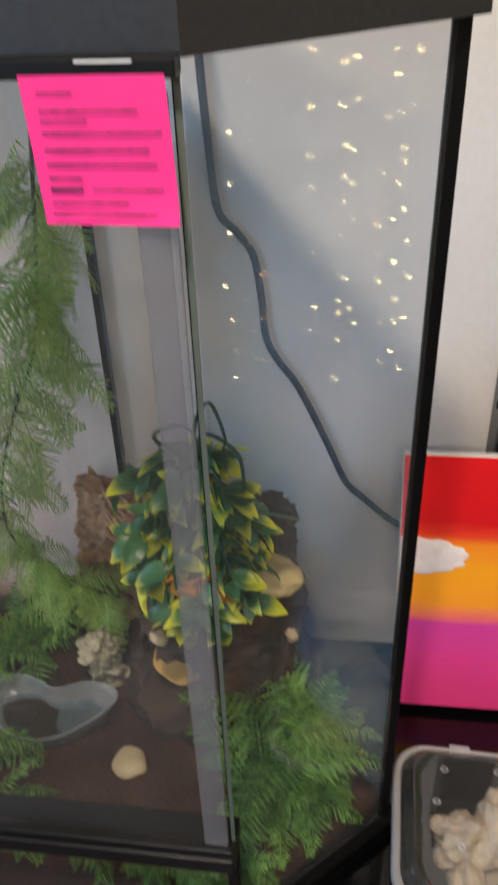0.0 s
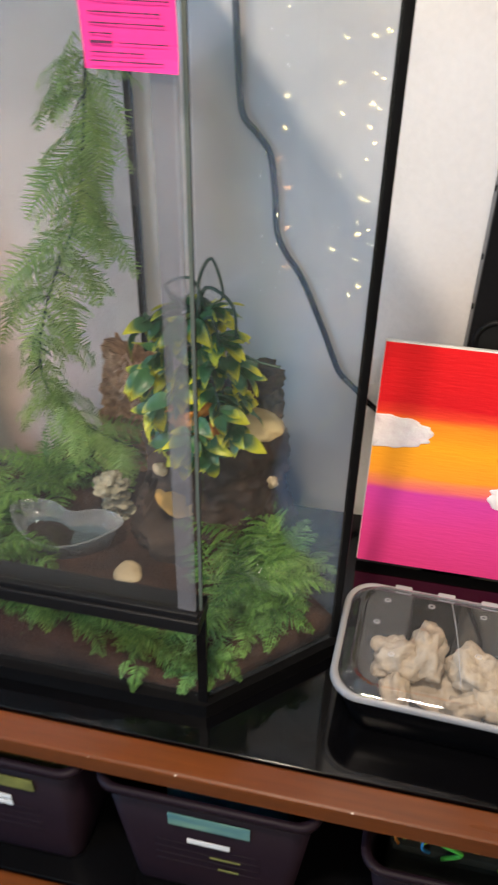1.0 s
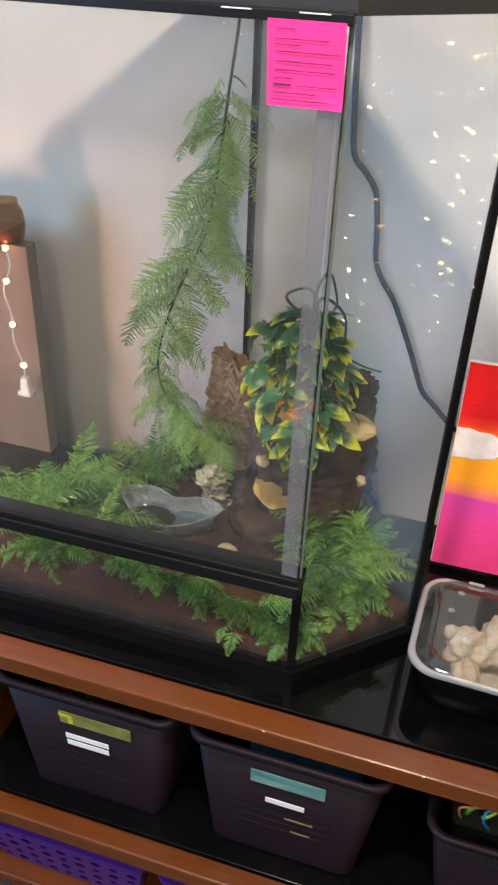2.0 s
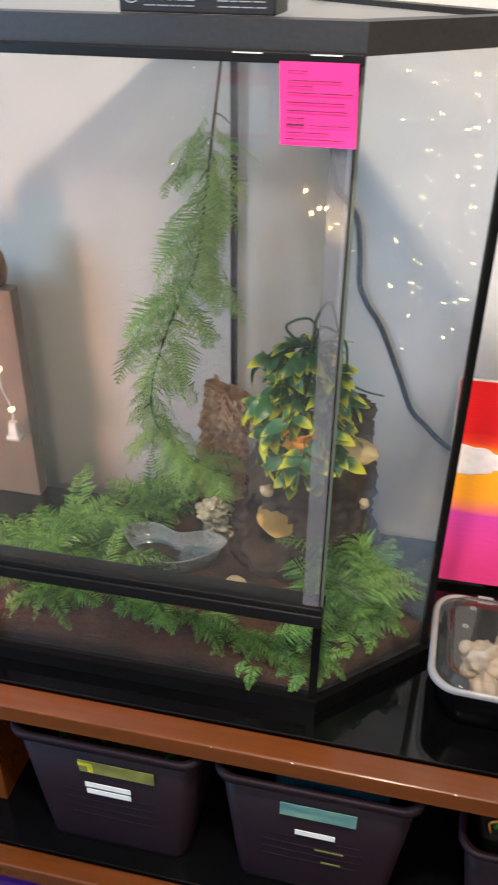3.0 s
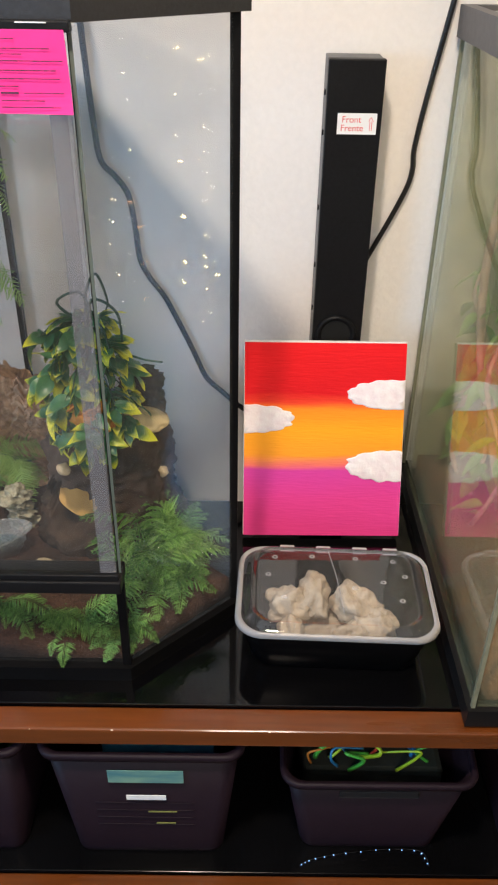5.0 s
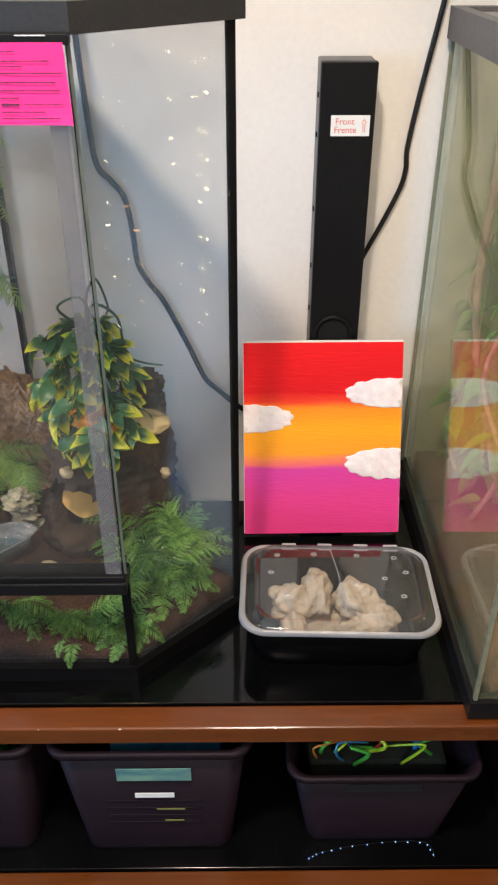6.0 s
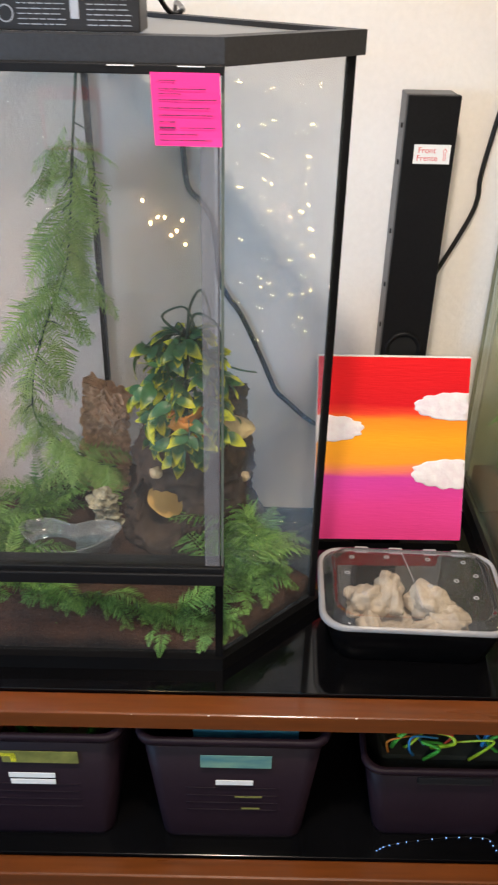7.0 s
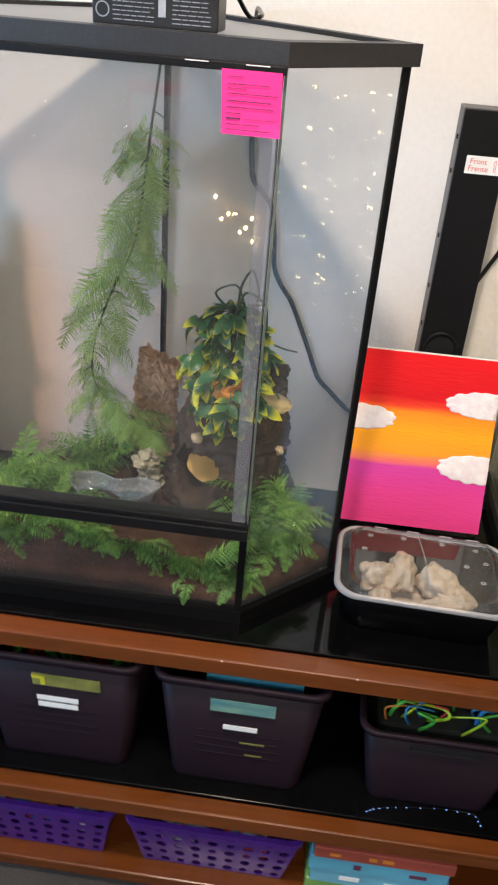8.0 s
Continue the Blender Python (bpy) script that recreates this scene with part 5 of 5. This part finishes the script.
bin_tag(t, h, k, DEP, 0.020, h * 0.80, 0.120, 0.028, OLIVE, "handle_gap", "olive card showing in the handle opening")
bin_tag(t, h, k, DEP, -0.030, h * 0.82, 0.022, 0.008, YELLOW, "yellow_mark", "")
bin_tag(t, h, k, DEP, -0.022, h * 0.79, 0.009, 0.020, YELLOW, "yellow_mark", "")
bin_tag(t, h, k, DEP, 0.002, h * 0.625, 0.074, 0.0115, PAPER, "name_strip", "white name strip")
bin_tag(t, h, k, DEP, 0.002, h * 0.562, 0.072, 0.0115, PAPER, "name_strip", "white name strip")
r = random.Random(8)
TOYS = [material("toy_" + n, c, 0.4, grain=0.1) for n, c in (("green", (0.08, 0.45, 0.06)), ("lime", (0.4, 0.6, 0.03)), ("blue", (0.03, 0.22, 0.5)), ("red", (0.5, 0.05, 0.03)), ("orange", (0.6, 0.2, 0.03)), ("white", (0.6, 0.65, 0.7)))]
B = t.matrix_basis.copy()
for i in range(9):
    x = -0.10 + 0.026 * i
    pts = [(x, -0.10 + r.uniform(-0.02, 0.03), h - 0.09), (x + r.uniform(-0.02, 0.02), -0.10 + r.uniform(-0.02, 0.02), h - 0.03), (x + r.uniform(-0.03, 0.03), -0.09, h - 0.022), (x + r.uniform(-0.03, 0.03), -0.05, h - 0.05)]
    q = part("toy", tube(pts, 0.008, 7, 0.7), (TOYS[0], TOYS[3], TOYS[3], TOYS[0])[i % 4], m=B)
    tagged(q, "soft dark toy piece lying in the bin", "toy", "toys in the bin")
q = part("toy_bed", box((-0.11, -0.13, 0.02), (0.11, 0.13, h - 0.085), 0.01), OLIVE, m=B)
tagged(q, "dark folded cloth filling the bin", "cloth")


def open_bin(x0, x1, y0, z1, depth, label):
    """A bin whose front dips low, with a handle slot below the dip."""
    w, cx, cy = x1 - x0, (x0 + x1) / 2, y0 + depth / 2
    t = thing("storage_bin", label, "storage bin", (cx, cy, MID + 0.0005), "bins on the middle shelf")
    h = z1 - MID - 0.0005
    o = rounded(w, depth, 0.030, 6)
    k, dip = 0.78, 0.062

    def ringz(f, sc, grow=0.0):
        row = []
        for x, y in o:
            s = max(0.0, min(1.0, (-y / depth + 0.42) / 0.16)) if y < 0 else 0
            s = s * s * (3 - 2 * s)
            row.append((x * (sc + grow / w), y * (sc + 0.08 * (1 - (sc - k) / (1 - k)) + grow / depth), f * (h - dip * s)))
        return row
    part("body", loft([ringz(0.0, k), ringz(0.03, k + 0.005), ringz(0.96, 0.99), ringz(0.96, 0.985, -0.005), ringz(0.03, k + 0.005, -0.006), ringz(0.02, k, -0.01)]), BIN, t)
    part("rim", loft([ringz(0.95, 0.99, 0.0005), ringz(0.95, 1.0, 0.012), ringz(0.985, 1.0, 0.014), ringz(1.0, 1.0, 0.010), ringz(1.0, 1.0, -0.004), ringz(0.95, 0.985, -0.002)], False, False), BIN, t)
    z = h - dip - 0.034
    sc = k + (0.99 - k) * z / (0.96 * (h - dip))
    f = -depth / 2 * (sc + 0.08 * (1 - (sc - k) / (1 - k))) - 0.006
    # The slot is not cut; a dark plate stands for its shade.
    part("slot_shade_plate", box((-0.060, f + 0.0030, h - dip - 0.040), (0.060, f + 0.006, h - dip - 0.024), 0.003), material("slot_shade", (0.004, 0.003, 0.004), 0.8), t, "dark plate standing for the shade in the handle slot")
    return t, h


t, h = open_bin(0.166, 0.452, -0.050, 0.548, 0.36, "dark plum plastic bin with a dipped front, full of colourful toys")
B = t.matrix_basis.copy()
for i in range(26):
    x, y = r.uniform(-0.115, 0.115), r.uniform(-0.13, 0.02)
    z = h - r.uniform(0.045, 0.075)
    pts = [(x, y, z - 0.04), (x + r.uniform(-0.03, 0.03), y + r.uniform(-0.03, 0.0), z), (x + r.uniform(-0.03, 0.03), y - 0.01, z + r.uniform(0.0, 0.02)), (x + r.uniform(-0.05, 0.05), y + 0.01, z - 0.01)]
    q = part("toy", tube(pts, r.uniform(0.0022, 0.0042), 7, 0.6), TOYS[(0, 1, 2, 1, 2, 0, 4, 2, 1, 3, 0)[i % 11]], m=B)
    tagged(q, "bright rubbery toy strand lying in the bin", "toy", "toys in the bin")
q = part("toy_bed", box((-0.11, -0.13, 0.02), (0.11, 0.13, h - 0.105), 0.01), material("dark_cloth", (0.02, 0.025, 0.02), 0.9, grain=0.4), m=B)
tagged(q, "dark cloth filling the bin", "cloth")
t, h = open_bin(0.500, 0.786, -0.048, 0.556, 0.36, "dark plum plastic bin with a dipped front beside the toys")


def basket(x0, x1, y0, label):
    """A tapered basket with rows of round holes through its sides."""
    w, d, h = x1 - x0, 0.27, 0.150
    t = thing("basket", label, "basket", ((x0 + x1) / 2, y0 + d / 2, LOW + 0.0005), "baskets on the bottom board")

    def face(width0, width1, cols, rows, m):
        bm = bmesh.new()
        cw, rh = 1.0 / cols, 1.0 / rows
        n = 12

        def at(u, v):
            ww = width0 + (width1 - width0) * v
            return Vector(((u - 0.5) * ww, 0, v * h))
        for i in range(cols):
            for j in range(rows):
                c = ((i + 0.5) * cw, (j + 0.5) * rh)
                sq, hol = [], []
                for k in range(n):
                    a = (k + 0.5) * math.tau / n
                    ca, sa = math.cos(a), math.sin(a)
                    q = 1 / max(abs(ca), abs(sa))
                    sq.append(at(c[0] + ca * q * cw / 2, c[1] + sa * q * rh / 2))
                    rad = 0.30 if (i + j) % 2 else 0.24
                    hol.append(at(c[0] + ca * rad * cw, c[1] + sa * rad * rh * 1.05))
                v = [[bm.verts.new(p) for p in sq], [bm.verts.new(p) for p in hol], [bm.verts.new(p + Vector((0, 0.0022, 0))) for p in hol]]
                for a_, b_ in ((0, 1), (1, 2)):
                    for k in range(n):
                        bm.faces.new((v[a_][k], v[a_][(k + 1) % n], v[b_][(k + 1) % n], v[b_][k]))
        bmesh.ops.remove_doubles(bm, verts=bm.verts, dist=0.0004)
        bmesh.ops.transform(bm, matrix=m, verts=bm.verts)
        return bm
    b0, d0 = w - 0.05, d - 0.05
    tilt = math.degrees(math.atan2(0.025, h))
    part("front_wall", face(b0, w, 9, 5, pose(0, -d0 / 2, 0, tilt, 0, 0)), PURPLE, t)
    part("back_wall", face(b0, w, 9, 5, pose(0, d0 / 2, 0, tilt, 0, 180)), PURPLE, t)
    part("side_wall", face(d0, d, 9, 5, pose(b0 / 2, 0, 0, tilt, 0, 90)), PURPLE, t)
    part("side_wall", face(d0, d, 9, 5, pose(-b0 / 2, 0, 0, tilt, 0, -90)), PURPLE, t)
    part("bottom", box((-b0 / 2, -d0 / 2, 0), (b0 / 2, d0 / 2, 0.003)), PURPLE, t)
    part("rim", ring(rounded(w + 0.014, d + 0.014, 0.02, 4), rounded(w - 0.006, d - 0.006, 0.014, 4), h - 0.006, h + 0.006), PURPLE, t, "rolled purple rim")
    rr = random.Random(int(w * 1000 + x0 * 100 + 900))
    for i in range(12):
        q = part("block", box((-0.02, -0.02, -0.018), (0.02, 0.02, 0.018), 0.004), TOYS[(5, 3, 5, 2, 4, 5, 5, 0, 5, 3, 5, 2)[i]], m=t.matrix_basis @ pose(rr.uniform(-b0 / 2 + 0.04, b0 / 2 - 0.04), rr.uniform(-d0 / 2 + 0.032, -d0 / 2 + 0.06), 0.03 + 0.04 * (i % 3), rr.uniform(-30, 30), rr.uniform(-30, 30), rr.uniform(0, 90)))
        tagged(q, "small plastic toy block in the purple basket", "toy block", "blocks in the baskets")
    return t


basket(-0.232, 0.088, -0.090, "purple plastic basket with round holes, on the wooden bottom board")
basket(-0.585, -0.265, -0.090, "purple plastic basket with round holes, on the wooden bottom board")
BOOKS = [("green_cover", (0.22, 0.42, 0.10)), ("pale_blue_cover", (0.15, 0.42, 0.55)), ("blue_cover", (0.10, 0.36, 0.50)), ("red_cover", (0.30, 0.06, 0.04))]
z = LOW + 0.0005
for i, (nm, c) in enumerate(BOOKS):
    th = (0.050, 0.044, 0.042, 0.030)[i]
    t = thing("game_box", "flat " + nm.split("_cover")[0].replace("_", " ") + " game box in a stack on the bottom board", "game box", (0.238 + 0.006 * (i % 2), 0.03, z), "stacked game boxes")
    part("box_body", box((-0.128, -0.115 - 0.004 * i, 0), (0.128, 0.13, th - 0.0004), 0.0025), material(nm, c, 0.4, grain=0.15, scale=20), t)
    bm = bmesh.new()
    rr = random.Random(i)
    x = -0.10
    while x < 0.09:
        s = rr.uniform(0.012, 0.045)
        if rr.random() < 0.6:
            box((x, -0.1158 - 0.004 * i, th * 0.35), (x + s, -0.1152 - 0.004 * i, th * rr.uniform(0.55, 0.7)), bm=bm)
        x += s + 0.01
    tagged(part("spine_print", bm, (TOYS[4], PAPER, INK, TOYS[4])[i], t, "printed bars on the spine"), kind="stuff")
    z += th
